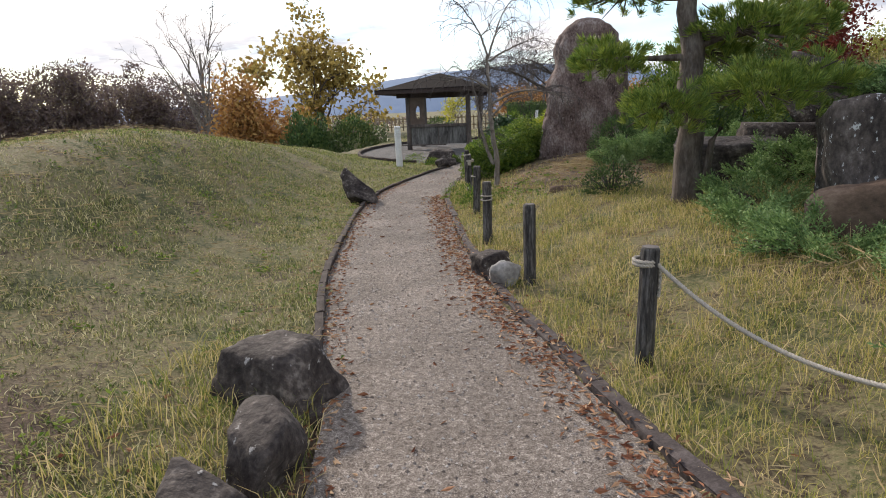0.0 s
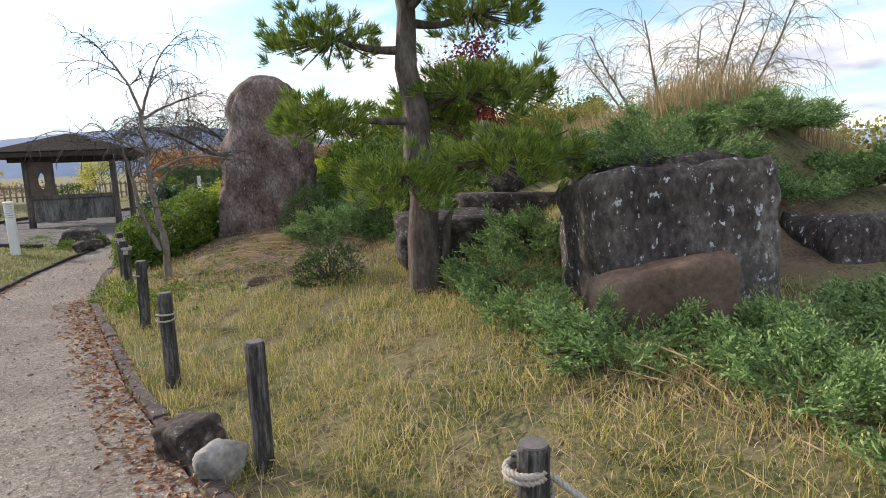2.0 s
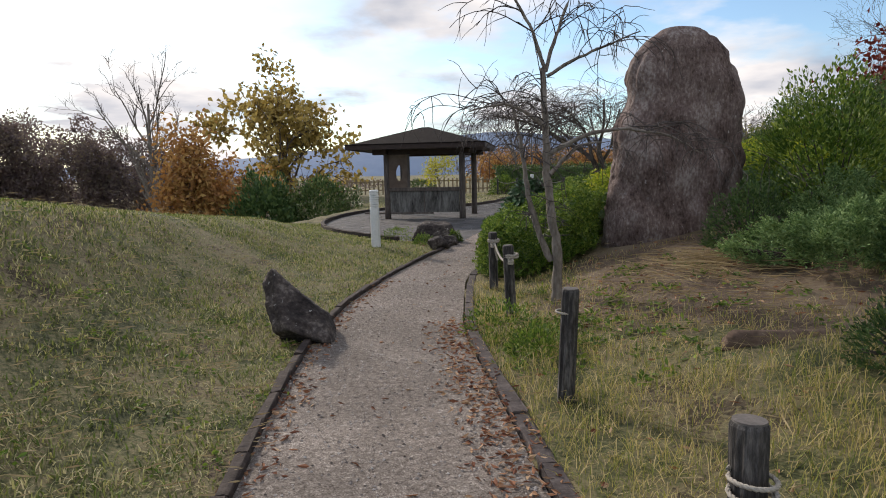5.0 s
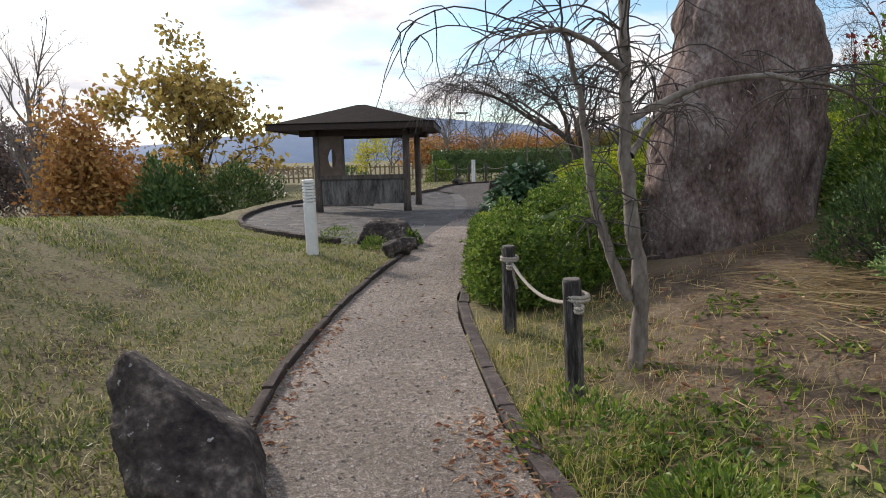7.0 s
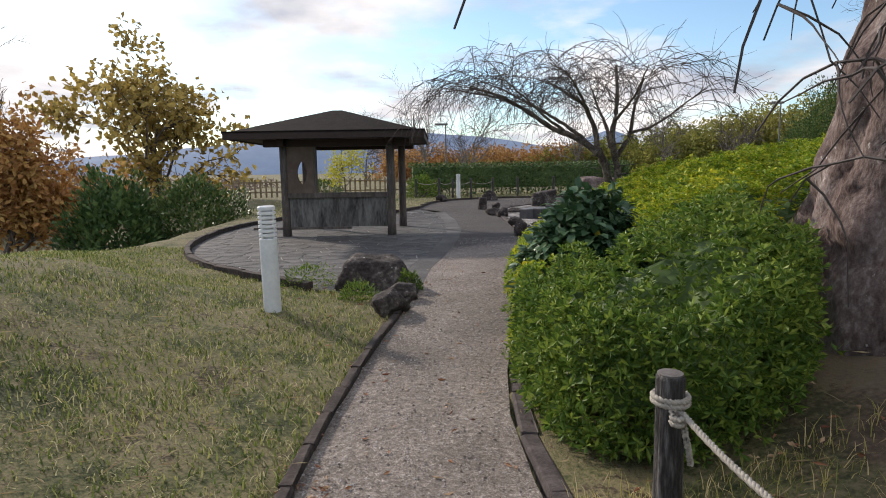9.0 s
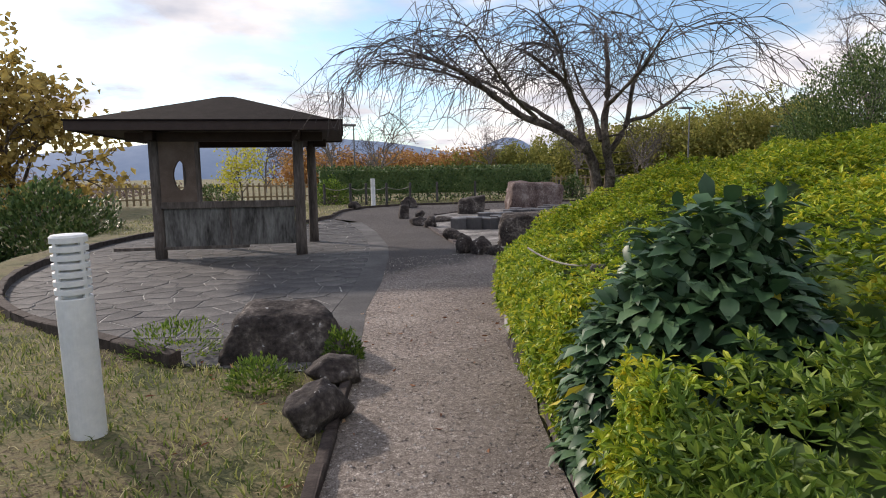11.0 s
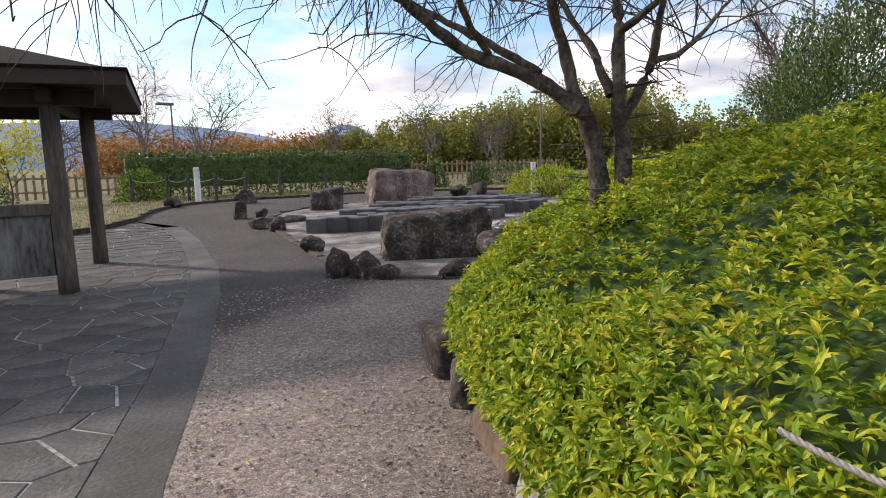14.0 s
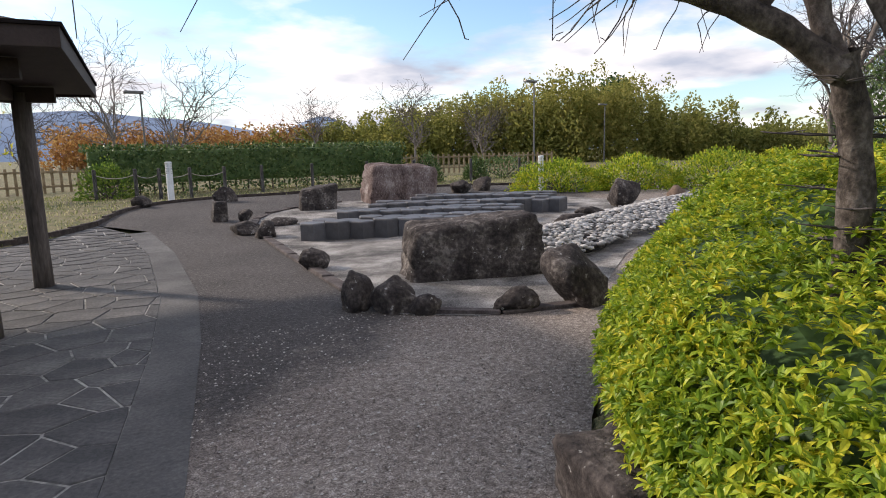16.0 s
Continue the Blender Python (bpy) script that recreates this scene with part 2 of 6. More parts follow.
M_BARKP = material("pale_bark", [(0.09, 0.075, 0.065), (0.19, 0.165, 0.145), (0.30, 0.275, 0.25)], 9, 45, 0.9, 0.8, stretch=(1, 1, 0.4))
M_TWIG = material("twig", [(0.05, 0.042, 0.042), (0.11, 0.095, 0.09)], 9, 45, 0.9, 0.2)
M_WILLOW = material("willow_twig", [(0.13, 0.125, 0.07), (0.24, 0.225, 0.13)], 9, 45, 0.9, 0.2)
M_AZALEA = material("azalea_leaf", [(0.07, 0.14, 0.014), (0.20, 0.31, 0.026), (0.40, 0.47, 0.04), (0.70, 0.58, 0.05)], 1.8, 9, 0.45, 0, island=0.5, translucent=0.35)
M_AZALEAD = material("shrub_leaf", [(0.04, 0.085, 0.014), (0.115, 0.20, 0.03), (0.29, 0.36, 0.06)], 1.3, 12, 0.5, 0, island=0.55, translucent=0.3)
M_AUCUBA = material("glossy_dark_leaf", [(0.028, 0.07, 0.03), (0.055, 0.12, 0.052), (0.11, 0.19, 0.092)], 2, 12, 0.44, 0, island=0.6, spec=0.42, translucent=0.12)
M_YELLOWLEAF = material("yellow_leaf", [(0.45, 0.38, 0.03), (0.60, 0.50, 0.06)], 2, 12, 0.4, 0, island=0.5, translucent=0.3)
M_JUNIPER = material("juniper_spray", [(0.065, 0.13, 0.045), (0.17, 0.28, 0.095), (0.33, 0.44, 0.17)], 2, 14, 0.6, 0, island=0.5, translucent=0.15)
M_PINE = material("pine_needle", [(0.07, 0.13, 0.03), (0.17, 0.255, 0.05), (0.36, 0.41, 0.08)], 2.2, 12, 0.5, 0, island=0.55, translucent=0.2)
# leaf of dark bushes; also painted shade on the azalea bank's inner sheet
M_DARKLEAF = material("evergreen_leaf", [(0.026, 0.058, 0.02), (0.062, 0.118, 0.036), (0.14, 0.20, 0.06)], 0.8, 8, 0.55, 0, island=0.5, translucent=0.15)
M_YELTREE = material("autumn_gold_leaf", [(0.22, 0.16, 0.05), (0.39, 0.285, 0.08), (0.52, 0.40, 0.13)], 0.6, 6, 0.6, 0, island=0.6, translucent=0.35)
M_ORATREE = material("autumn_orange_leaf", [(0.24, 0.115, 0.045), (0.42, 0.215, 0.07), (0.50, 0.32, 0.11)], 0.4, 5, 0.6, 0, island=0.6, translucent=0.3)
M_REDLEAF = material("crimson_leaf", [(0.10, 0.015, 0.012), (0.22, 0.04, 0.025)], 2, 8, 0.6, 0, island=0.6, translucent=0.25)
M_PALEYEL = material("lemon_leaf", [(0.40, 0.40, 0.05), (0.62, 0.56, 0.09)], 1, 8, 0.6, 0, island=0.6, translucent=0.35)
M_BAMBOO = material("bamboo_leaf", [(0.10, 0.12, 0.03), (0.24, 0.245, 0.06), (0.46, 0.40, 0.12)], 0.12, 0.6, 0.7, 0, island=0.35, translucent=0.5)
M_BROWNWOOD = material("bare_wood_twigs", [(0.15, 0.11, 0.115), (0.21, 0.16, 0.155), (0.30, 0.25, 0.16)], 0.15, 0.8, 0.9, 0, island=0.4, translucent=0.4)
M_HEDGE = material("hedge_leaf", [(0.035, 0.07, 0.023), (0.085, 0.145, 0.043), (0.18, 0.225, 0.075)], 0.8, 6, 0.45, 0, island=0.6, translucent=0.15)
M_LAWN = material("lawn_blade", [(0.085, 0.12, 0.032), (0.20, 0.23, 0.068), (0.37, 0.355, 0.15), (0.64, 0.57, 0.34)], 0.7, 5, 0.75, 0, island=0.72, translucent=0.3)
M_GREENLAWN = material("green_lawn_blade", [(0.06, 0.10, 0.018), (0.13, 0.19, 0.035), (0.25, 0.28, 0.07), (0.45, 0.42, 0.17)], 0.6, 5, 0.75, 0, island=0.7, translucent=0.3)
M_ROUGH = material("rough_grass_blade", [(0.13, 0.18, 0.035), (0.32, 0.32, 0.075), (0.54, 0.44, 0.16), (0.72, 0.58, 0.32)], 1.0, 6, 0.75, 0, island=0.68, translucent=0.3)
M_STRAW = material("dry_straw", [(0.26, 0.19, 0.10), (0.45, 0.36, 0.20)], 4, 20, 0.85, 0, island=0.5, translucent=0.2)
M_LITTER = material("dead_leaf", [(0.16, 0.06, 0.035), (0.32, 0.15, 0.08), (0.50, 0.34, 0.21)], 4, 20, 0.85, 0, island=0.7, translucent=0.1)
M_HEXTOP = material("basalt_column", [(0.03, 0.028, 0.03), (0.058, 0.056, 0.062), (0.10, 0.098, 0.108)], 6, 50, 0.5, 0.2, spec=0.6, obj_random=0.3)
M_POND = material("pond_bed", [(0.06, 0.056, 0.055), (0.15, 0.14, 0.132), (0.27, 0.255, 0.24), (0.42, 0.40, 0.38)], 1.4, 70, 0.9, 0.9, 80, span=(0.4, 0.6))
M_COBBLE = material("pale_cobble", [(0.20, 0.19, 0.19), (0.36, 0.35, 0.34), (0.52, 0.51, 0.50)], 4, 30, 0.8, 0.1, island=0.6)
M_WOODF = material("fence_wood", [(0.12, 0.085, 0.05), (0.24, 0.18, 0.11), (0.33, 0.26, 0.17)], 4, 30, 0.85, 0.2)
# distance haze is mixed into the mountains' blue base colour
M_MOUNT = material("haze_tinted_mountain", [(0.19, 0.26, 0.38), (0.25, 0.32, 0.44)], 0.004, 0.02, 1.0, 0)
M_STEEL = material("grey_steel", [(0.10, 0.10, 0.10), (0.17, 0.17, 0.17)], 4, 30, 0.5, 0.05, metal=0.6)

M_PEBBLE = material("gravel_grain", [(0.12, 0.10, 0.09), (0.28, 0.25, 0.23), (0.52, 0.48, 0.45)], 5, 60, 0.9, 0, island=0.8)

# ---- helpers of this scene ----
rng = np.random.default_rng(7)


def np_mesh(name, verts, faces, mat, smooth=False):
    """A mesh out of arrays: verts (n, 3), faces (m, k) of one size."""
    verts, faces = np.asarray(verts, np.float32), np.asarray(faces, np.int32)
    me = bpy.data.meshes.new(name)
    me.vertices.add(len(verts))
    me.vertices.foreach_set("co", verts.ravel())
    k = faces.shape[1]
    me.loops.add(faces.size)
    me.loops.foreach_set("vertex_index", faces.ravel())
    me.polygons.add(len(faces))
    me.polygons.foreach_set("loop_start", np.arange(0, faces.size, k, dtype=np.int32))
    me.polygons.foreach_set("loop_total", np.full(len(faces), k, np.int32))
    me.polygons.foreach_set("use_smooth", np.full(len(faces), smooth))
    me.update(calc_edges=True)
    me.materials.append(mat)
    return me


def thing(name, label, category, at=(0, 0, 0), rz=0, kind="", group=""):
    ob = new(name)
    ob.empty_display_size = 0.1
    ob.matrix_world = pose(*at, 0, 0, rz)
    return tagged(ob, label, category, group, kind)


def under(ob, parent, label=""):
    ob.parent = parent
    return tagged(ob, label)


def part(name, bm, mat, parent, label="", smooth=False):
    """Links a bmesh as one mesh object under a thing or a part, in its parent's space."""
    me = bpy.data.meshes.new(name)
    if smooth:
        for f in bm.faces:
            f.smooth = True
    bm.to_mesh(me)
    bm.free()
    me.materials.append(mat)
    ob = new(name, me)
    if parent:
        ob.parent = parent
    return tagged(ob, label)


def np_part(name, verts, faces, mat, parent=None, label="", smooth=False):
    ob = new(name, np_mesh(name, verts, faces, mat, smooth))
    if parent:
        ob.parent = parent
    return tagged(ob, label)


def box(size, at=(0, 0, 0), bevel=0.01, turn=0.0, taper=1.0):
    bm = bmesh.new()
    bmesh.ops.create_cube(bm, size=1)
    for v in bm.verts:
        s = taper if v.co.z > 0 else 1
        v.co = Vector((v.co.x * size[0] * s, v.co.y * size[1] * s, v.co.z * size[2]))
    if bevel:
        bmesh.ops.bevel(bm, geom=bm.edges[:], offset=bevel, segments=2, affect="EDGES", profile=0.6)
    bmesh.ops.transform(bm, matrix=pose(*at, 0, 0, turn), verts=bm.verts)
    return bm


def lathe(profile, sides=20):
    """A turned body from (radius, z) rows, closed at both ends."""
    bm = bmesh.new()
    rings = []
    for r, z in profile:
        rings.append([bm.verts.new((r * math.cos(2 * math.pi * k / sides), r * math.sin(2 * math.pi * k / sides), z)) for k in range(sides)])
    for a, b in zip(rings, rings[1:]):
        for k in range(sides):
            bm.faces.new((a[k], a[(k + 1) % sides], b[(k + 1) % sides], b[k]))
    bm.faces.new(rings[0][::-1])
    bm.faces.new(rings[-1])
    return bm


def tubes(lines, sides=6):
    """Tapered tubes: lines of (points (n, 3), radii (n)). Gives verts and quads."""
    vs, fs, base = [], [], 0
    ang = np.arange(sides) * 2 * np.pi / sides
    for pts, rad in lines:
        pts, rad = np.asarray(pts, float), np.asarray(rad, float)
        d = np.gradient(pts, axis=0)
        d /= np.linalg.norm(d, axis=1, keepdims=True) + 1e-9
        ref = np.where(np.abs(d[:, 2:3]) > 0.9, np.array([[1.0, 0, 0]]), np.array([[0, 0, 1.0]]))
        u = np.cross(d, ref)
        u /= np.linalg.norm(u, axis=1, keepdims=True) + 1e-9
        w = np.cross(d, u)
        ring = pts[:, None] + rad[:, None, None] * (np.cos(ang)[None, :, None] * u[:, None] + np.sin(ang)[None, :, None] * w[:, None])
        n = len(pts)
        idx = base + np.arange(n * sides).reshape(n, sides)
        a, b = idx[:-1], idx[1:]
        fs.append(np.stack([a, np.roll(a, -1, 1), np.roll(b, -1, 1), b], -1).reshape(-1, 4))
        vs.append(ring.reshape(-1, 3))
        base += n * sides
    return np.concatenate(vs), np.concatenate(fs)


def unit(v):
    return v / (np.linalg.norm(v, axis=-1, keepdims=True) + 1e-9)


def leaves(pos, ahead, length, width, fold=0.25, seed=1):
    """Folded four-cornered leaves: rooted at pos, pointing ahead."""
    r = np.random.default_rng(seed)
    n = len(pos)
    ahead = unit(ahead)
    side = unit(np.cross(ahead, r.normal(size=(n, 3))))
    up = np.cross(side, ahead)
    length, width = np.broadcast_to(length, n)[:, None], np.broadcast_to(width, n)[:, None]
    mid = pos + ahead * length * 0.58 + up * width * fold
    v = np.stack([pos, mid + side * width * 0.5, pos + ahead * length, mid - side * width * 0.5], 1).reshape(-1, 3)
    k = np.arange(n)[:, None] * 4
    f = np.concatenate([k + [[0, 1, 2]], k + [[0, 2, 3]]])
    return v, f


def ovals(pos, ahead, length, width, fold=0.18, seed=1):
    """Broad pointed leaves: two halves folded along the midrib, bent down towards the tip."""
    r = np.random.default_rng(seed)
    n = len(pos)
    ahead = unit(ahead)
    side = unit(np.cross(ahead, r.normal(size=(n, 3)) * 0.35 + np.array([0, 0, 1.0])))
    up = np.cross(side, ahead)
    length, width = np.broadcast_to(length, n)[:, None], np.broadcast_to(width, n)[:, None]
    mid = pos + ahead * length * 0.52 + up * length * 0.03
    tip = pos + ahead * length - up * length * 0.16
    a, b = pos + ahead * length * 0.28 + up * width * fold, pos + ahead * length * 0.68 + up * (width * fold - length * 0.03)
    v = np.stack([pos, a + side * width * 0.42, b + side * width * 0.44, tip, b - side * width * 0.44, a - side * width * 0.42, mid], 1).reshape(-1, 3)
    k = np.arange(n)[:, None] * 7
    f = np.concatenate([k + [[0, 1, 6]], k + [[1, 2, 6]], k + [[2, 3, 6]], k + [[0, 6, 5]], k + [[6, 4, 5]], k + [[6, 3, 4]]])
    return v, f


def blades(pos, height, width, lean=0.5, seed=1):
    """Grass blades: a bent strip of three triangles each."""
    r = np.random.default_rng(seed)
    n = len(pos)
    a = r.uniform(0, 2 * np.pi, n)
    side = np.stack([np.cos(a), np.sin(a), np.zeros(n)], 1)
    b = a + np.pi / 2 + r.normal(0, 0.5, n)
    off = np.stack([np.cos(b), np.sin(b), np.zeros(n)], 1) * (r.uniform(0.1, 1, n) * lean * height)[:, None]
    h, w = height[:, None], np.broadcast_to(width, n)[:, None]
    up = np.array([[0, 0, 1.0]])
    m = pos + up * h * 0.6 + off * 0.4
    t = pos + up * h * r.uniform(0.7, 1, n)[:, None] + off
    v = np.stack([pos - side * w / 2, pos + side * w / 2, m + side * w * 0.4, m - side * w * 0.4, t], 1).reshape(-1, 3)
    k = np.arange(n)[:, None] * 5
    f = np.concatenate([k + [[0, 1, 2]], k + [[0, 2, 3]], k + [[3, 2, 4]]])
    return v, f


def inside(poly, x, y):
    """Whether the points lie inside the polygon."""
    x, y = np.asarray(x, float), np.asarray(y, float)
    res = np.zeros(x.shape, bool)
    for (x0, y0), (x1, y1) in zip(poly, poly[1:] + poly[:1]):
        c = ((y0 > y) != (y1 > y)) & (x < (x1 - x0) * (y - y0) / (y1 - y0 + 1e-12) + x0)
        res ^= c
    return res


def resample(line, step):
    """Points at even steps along a smoothed line."""
    p = np.array(line, float)
    for _ in range(2):
        q = np.empty((2 * len(p) - 2, p.shape[1]))
        q[0::2], q[1::2] = 0.75 * p[:-1] + 0.25 * p[1:], 0.25 * p[:-1] + 0.75 * p[1:]
        p = np.vstack([p[:1], q, p[-1:]])
    s = np.r_[0, np.cumsum(np.linalg.norm(np.diff(p, axis=0), axis=1))]
    t = np.linspace(0, s[-1], max(2, int(s[-1] / step) + 1))
    return np.stack([np.interp(t, s, p[:, k]) for k in range(p.shape[1])], 1)


def smooth(a, b, x):
    t = np.clip((x - a) / (b - a), 0, 1)
    return t * t * (3 - 2 * t)


# ---- plan ----
LEFT = [(0.62, -3.5), (0.45, 0.0), (0.25, 2.0), (0.08, 3.3), (-0.12, 4.1), (-0.31, 4.96), (-0.53, 5.9), (-0.68, 7.05), (-0.83, 8.4), (-0.97, 9.8), (-1.02, 11.0), (-1.0, 11.9), (-0.93, 12.65),
        (-0.73, 13.87), (-0.5, 15.0), (-0.14, 16.4), (0.14, 17.4), (0.36, 18.2)]
RIGHT = [(3.1, -3.5), (2.6, 0.0), (2.0, 2.0), (1.67, 2.9), (1.44, 3.72), (1.29, 4.41), (1.06, 5.14), (0.89, 6.18), (0.67, 7.47), (0.46, 9.46), (0.3, 10.8), (0.28, 11.5), (0.31, 12.4), (0.36, 13.6),
         (0.46, 14.4), (0.66, 15.2), (0.92, 16.0), (1.2, 16.9), (1.53, 17.6), (1.75, 18.35), (2.4, 20.0), (2.72, 20.75), (3.3, 21.25), (4.84, 22.3)]
SEAM = [(0.36, 18.2), (0.79, 20.05), (1.31, 21.65), (1.96, 24.0), (2.37, 25.8), (2.8, 29.0), (2.9, 31.5)]
PAVED = [(0.36, 18.2), (-0.3, 18.35), (-0.9, 18.7), (-1.8, 19.8), (-2.9, 21.3), (-3.6, 23.7), (-3.6, 26.5), (-3.2, 29.0), (-2.2, 31.2), (-0.6, 31.6), (0.6, 31.3), (1.4, 31.9), (2.2, 33.0), (2.9, 31.5)][:13] + SEAM[::-1][:-1]
FAR_EDGE = [(2.2, 33.0), (3.0, 35.3), (4.2, 36.9), (6.0, 37.6), (7.5, 37.4), (10.2, 37.9), (13.5, 36.6), (16.5, 35.0), (22, 32.0), (28, 29.0)]
INNER = [(28, 25.5), (20, 25.0), (15.2, 26.3), (12.0, 25.6), (8.5, 24.2), (4.84, 22.3)]
APRON = SEAM + FAR_EDGE + INNER + [(3.3, 21.25), (2.72, 20.75), (2.4, 20.0), (1.75, 18.35)]
PATH_POLY = LEFT + RIGHT[::-1][4:]


def path_gap(x, y):
    """How far (x, y) lies left of the left edge (negative) or right of the right edge (positive)."""
    lx = np.interp(y, [p[1] for p in LEFT + [(-0.9, 18.7), (-3.6, 23.7), (-3.6, 26.5), (-2.2, 31.2), (0, 33.5)]], [p[0] for p in LEFT] + [-0.9, -3.6, -3.6, -2.2, 2.0])
    rx = np.interp(y, [p[1] for p in RIGHT] + [24.2, 26.0, 36.0], [p[0] for p in RIGHT] + [8.5, 12.0, 30.0])
    return lx - x, x - rx


def bell(x, y, cx, cy, sx, sy):
    return np.exp(-(((x - cx) / sx) ** 2) - ((y - cy) / sy) ** 2)


def ground_z(x, y):
    """The height of the ground."""
    x, y = np.asarray(x, float), np.asarray(y, float)
    gl, gr = path_gap(x, y)
    z = 0.22 * smooth(28, 37, y) * smooth(-2, 3, x)
    left = 1.22 * bell(x, y, -4.5, 8.58, 2.74, 5.6) + 0.48 * bell(x, y, -4.24, 16.43, 1.5, 5.82) + 0.10
    z = z + left * smooth(0.0, 3.18, gl) * smooth(40, 20, y)
    brow = np.interp(y, [4, 20, 32, 40, 48], [-10.1, -4.9, -3.6, -4.6, -9.0])
    z = z - 3.0 * smooth(0.0, 4.8, brow - x) * smooth(120, 60, y)
    right = 0.30 * smooth(0.2, 2.2, gr) + 1.45 * bell(x, y, 8.2, 9.6, 2.7, 3.7) + 0.72 * bell(x, y, 6.8, 18.0, 3.4, 3.0) + 0.35 * bell(x, y, 4.2, 14.0, 1.6, 2.0) + 0.75 * bell(x, y, 7.2, 7.7, 2.0, 1.0)
    z = z + right * smooth(0.0, 1.4, gr) * smooth(27, 21, y) * smooth(30, 12, x)
    return z


# ---- ground ----
def build_ground():
    def axis(lo, hi, step, far_lo, far_hi):
        fine = np.arange(lo, hi + step / 2, step)
        out1 = hi + np.cumsum(step * 1.35 ** np.arange(1, 60))
        out0 = lo - np.cumsum(step * 1.35 ** np.arange(1, 60))
        return np.r_[far_lo, out0[out0 > far_lo][::-1], fine, out1[out1 < far_hi], far_hi]

    xs, ys = axis(-10, 13, 0.11, -3000, 3000), axis(-4, 40, 0.13, -3000, 3000)
    X, Y = np.meshgrid(xs, ys)
    Z = ground_z(X, Y)
    near = (X > -12) & (X < 30) & (Y < 45)
    bumps = np.array([noise.noise((x * 0.9, y * 0.9, 0)) * 0.03 + noise.noise((x * 4, y * 4, 3)) * 0.012 for x, y in zip(X[near], Y[near])])
    Z[near] += bumps
    hard = inside(PATH_POLY, X, Y) | inside(PAVED, X, Y) | inside(APRON, X, Y)
    Z[hard] = ground_z(X[hard], Y[hard]) - 0.09
    n, m = len(xs), len(ys)
    k = np.arange(n * m).reshape(m, n)
    f = np.stack([k[:-1, :-1], k[:-1, 1:], k[1:, 1:], k[1:, :-1]], -1).reshape(-1, 4)
    ob = np_part("ground", np.stack([X, Y, Z], -1).reshape(-1, 3), f, M_GROUND, smooth=True)
    tagged(ob, "mown turf and rough straw-coloured grass over rolling earth", "ground", kind="structure")
    soil = np.maximum.reduce([1.1 * bell(X, Y, 2.9, 11.9, 1.9, 2.5), 0.8 * bell(X, Y, 1.6, 11.8, 0.9, 1.2), 0.7 * bell(X, Y, 0.05, 3.0, 0.5, 1.0), 0.62 * bell(X, Y, -1.5, 3.0, 1.5, 1.3), 0.9 * bell(X, Y, 6.5, 6.2, 1.2, 1.0)])
    a = ob.data.attributes.new("soil", "FLOAT", "POINT")
    a.data.foreach_set("value", soil.ravel().astype(np.float32))
    return ob


build_ground()


def sheet(name, poly, lift, mat, label, category):
    """A draped sheet with the outline poly."""
    bm = bmesh.new()
    bm.faces.new([bm.verts.new((x, y, 0)) for x, y in poly])
    bmesh.ops.triangulate(bm, faces=bm.faces[:])
    ys = [p[1] for p in poly]
    for v in np.arange(min(ys) + 0.7, max(ys), 0.7):
        bmesh.ops.bisect_plane(bm, geom=bm.verts[:] + bm.edges[:] + bm.faces[:], plane_co=(0, v, 0), plane_no=(0, 1, 0))
    xs = [p[0] for p in poly]
    for v in np.arange(min(xs) + 0.6, min(max(xs), 9.0), 0.6):
        bmesh.ops.bisect_plane(bm, geom=bm.verts[:] + bm.edges[:] + bm.faces[:], plane_co=(v, 0, 0), plane_no=(1, 0, 0))
    for v in bm.verts:
        v.co.z = float(0.22 * smooth(28, 37, v.co.y) * smooth(-2, 3, v.co.x)) + lift
    bmesh.ops.recalc_face_normals(bm, faces=bm.faces[:])
    if sum(f.normal.z for f in bm.faces) < 0:
        bmesh.ops.reverse_faces(bm, faces=bm.faces[:])
    ob = part(name, bm, mat, None)
    return tagged(ob, label, category, kind="structure")


sheet("path", PATH_POLY, 0.0, M_GRAVEL, "narrow garden path of fine grey-brown gravel", "path")
road = sheet("road", APRON, -0.004, M_ROAD, "wide worn asphalt walk round the dry pond, darkened for shade", "walkway")
# mask from the pavilion's shadow front onwards: asphalt with shade painted into its tone
dark = road.data.attributes.new("asphalt_shade", "FLOAT", "POINT")
dark.data.foreach_set("value", np.array([float(smooth(20.8, 23.0, v.co.y - 0.7 * (v.co.x - 1.2))) for v in road.data.vertices], np.float32))
STRIP = [(x - 0.36, y) for x, y in SEAM]
FIELD_POLY = [(-0.3, 18.35)] + PAVED[2:13] + STRIP[::-1]
pavement = sheet("pavement", FIELD_POLY, -0.007, M_MORTAR, "crazy paving of dark slate with pale mortar joints", "pavement")


sheet("trim", SEAM + STRIP[::-1], -0.001, M_STRIP, "smooth concrete band along the crazy paving", "paving band")


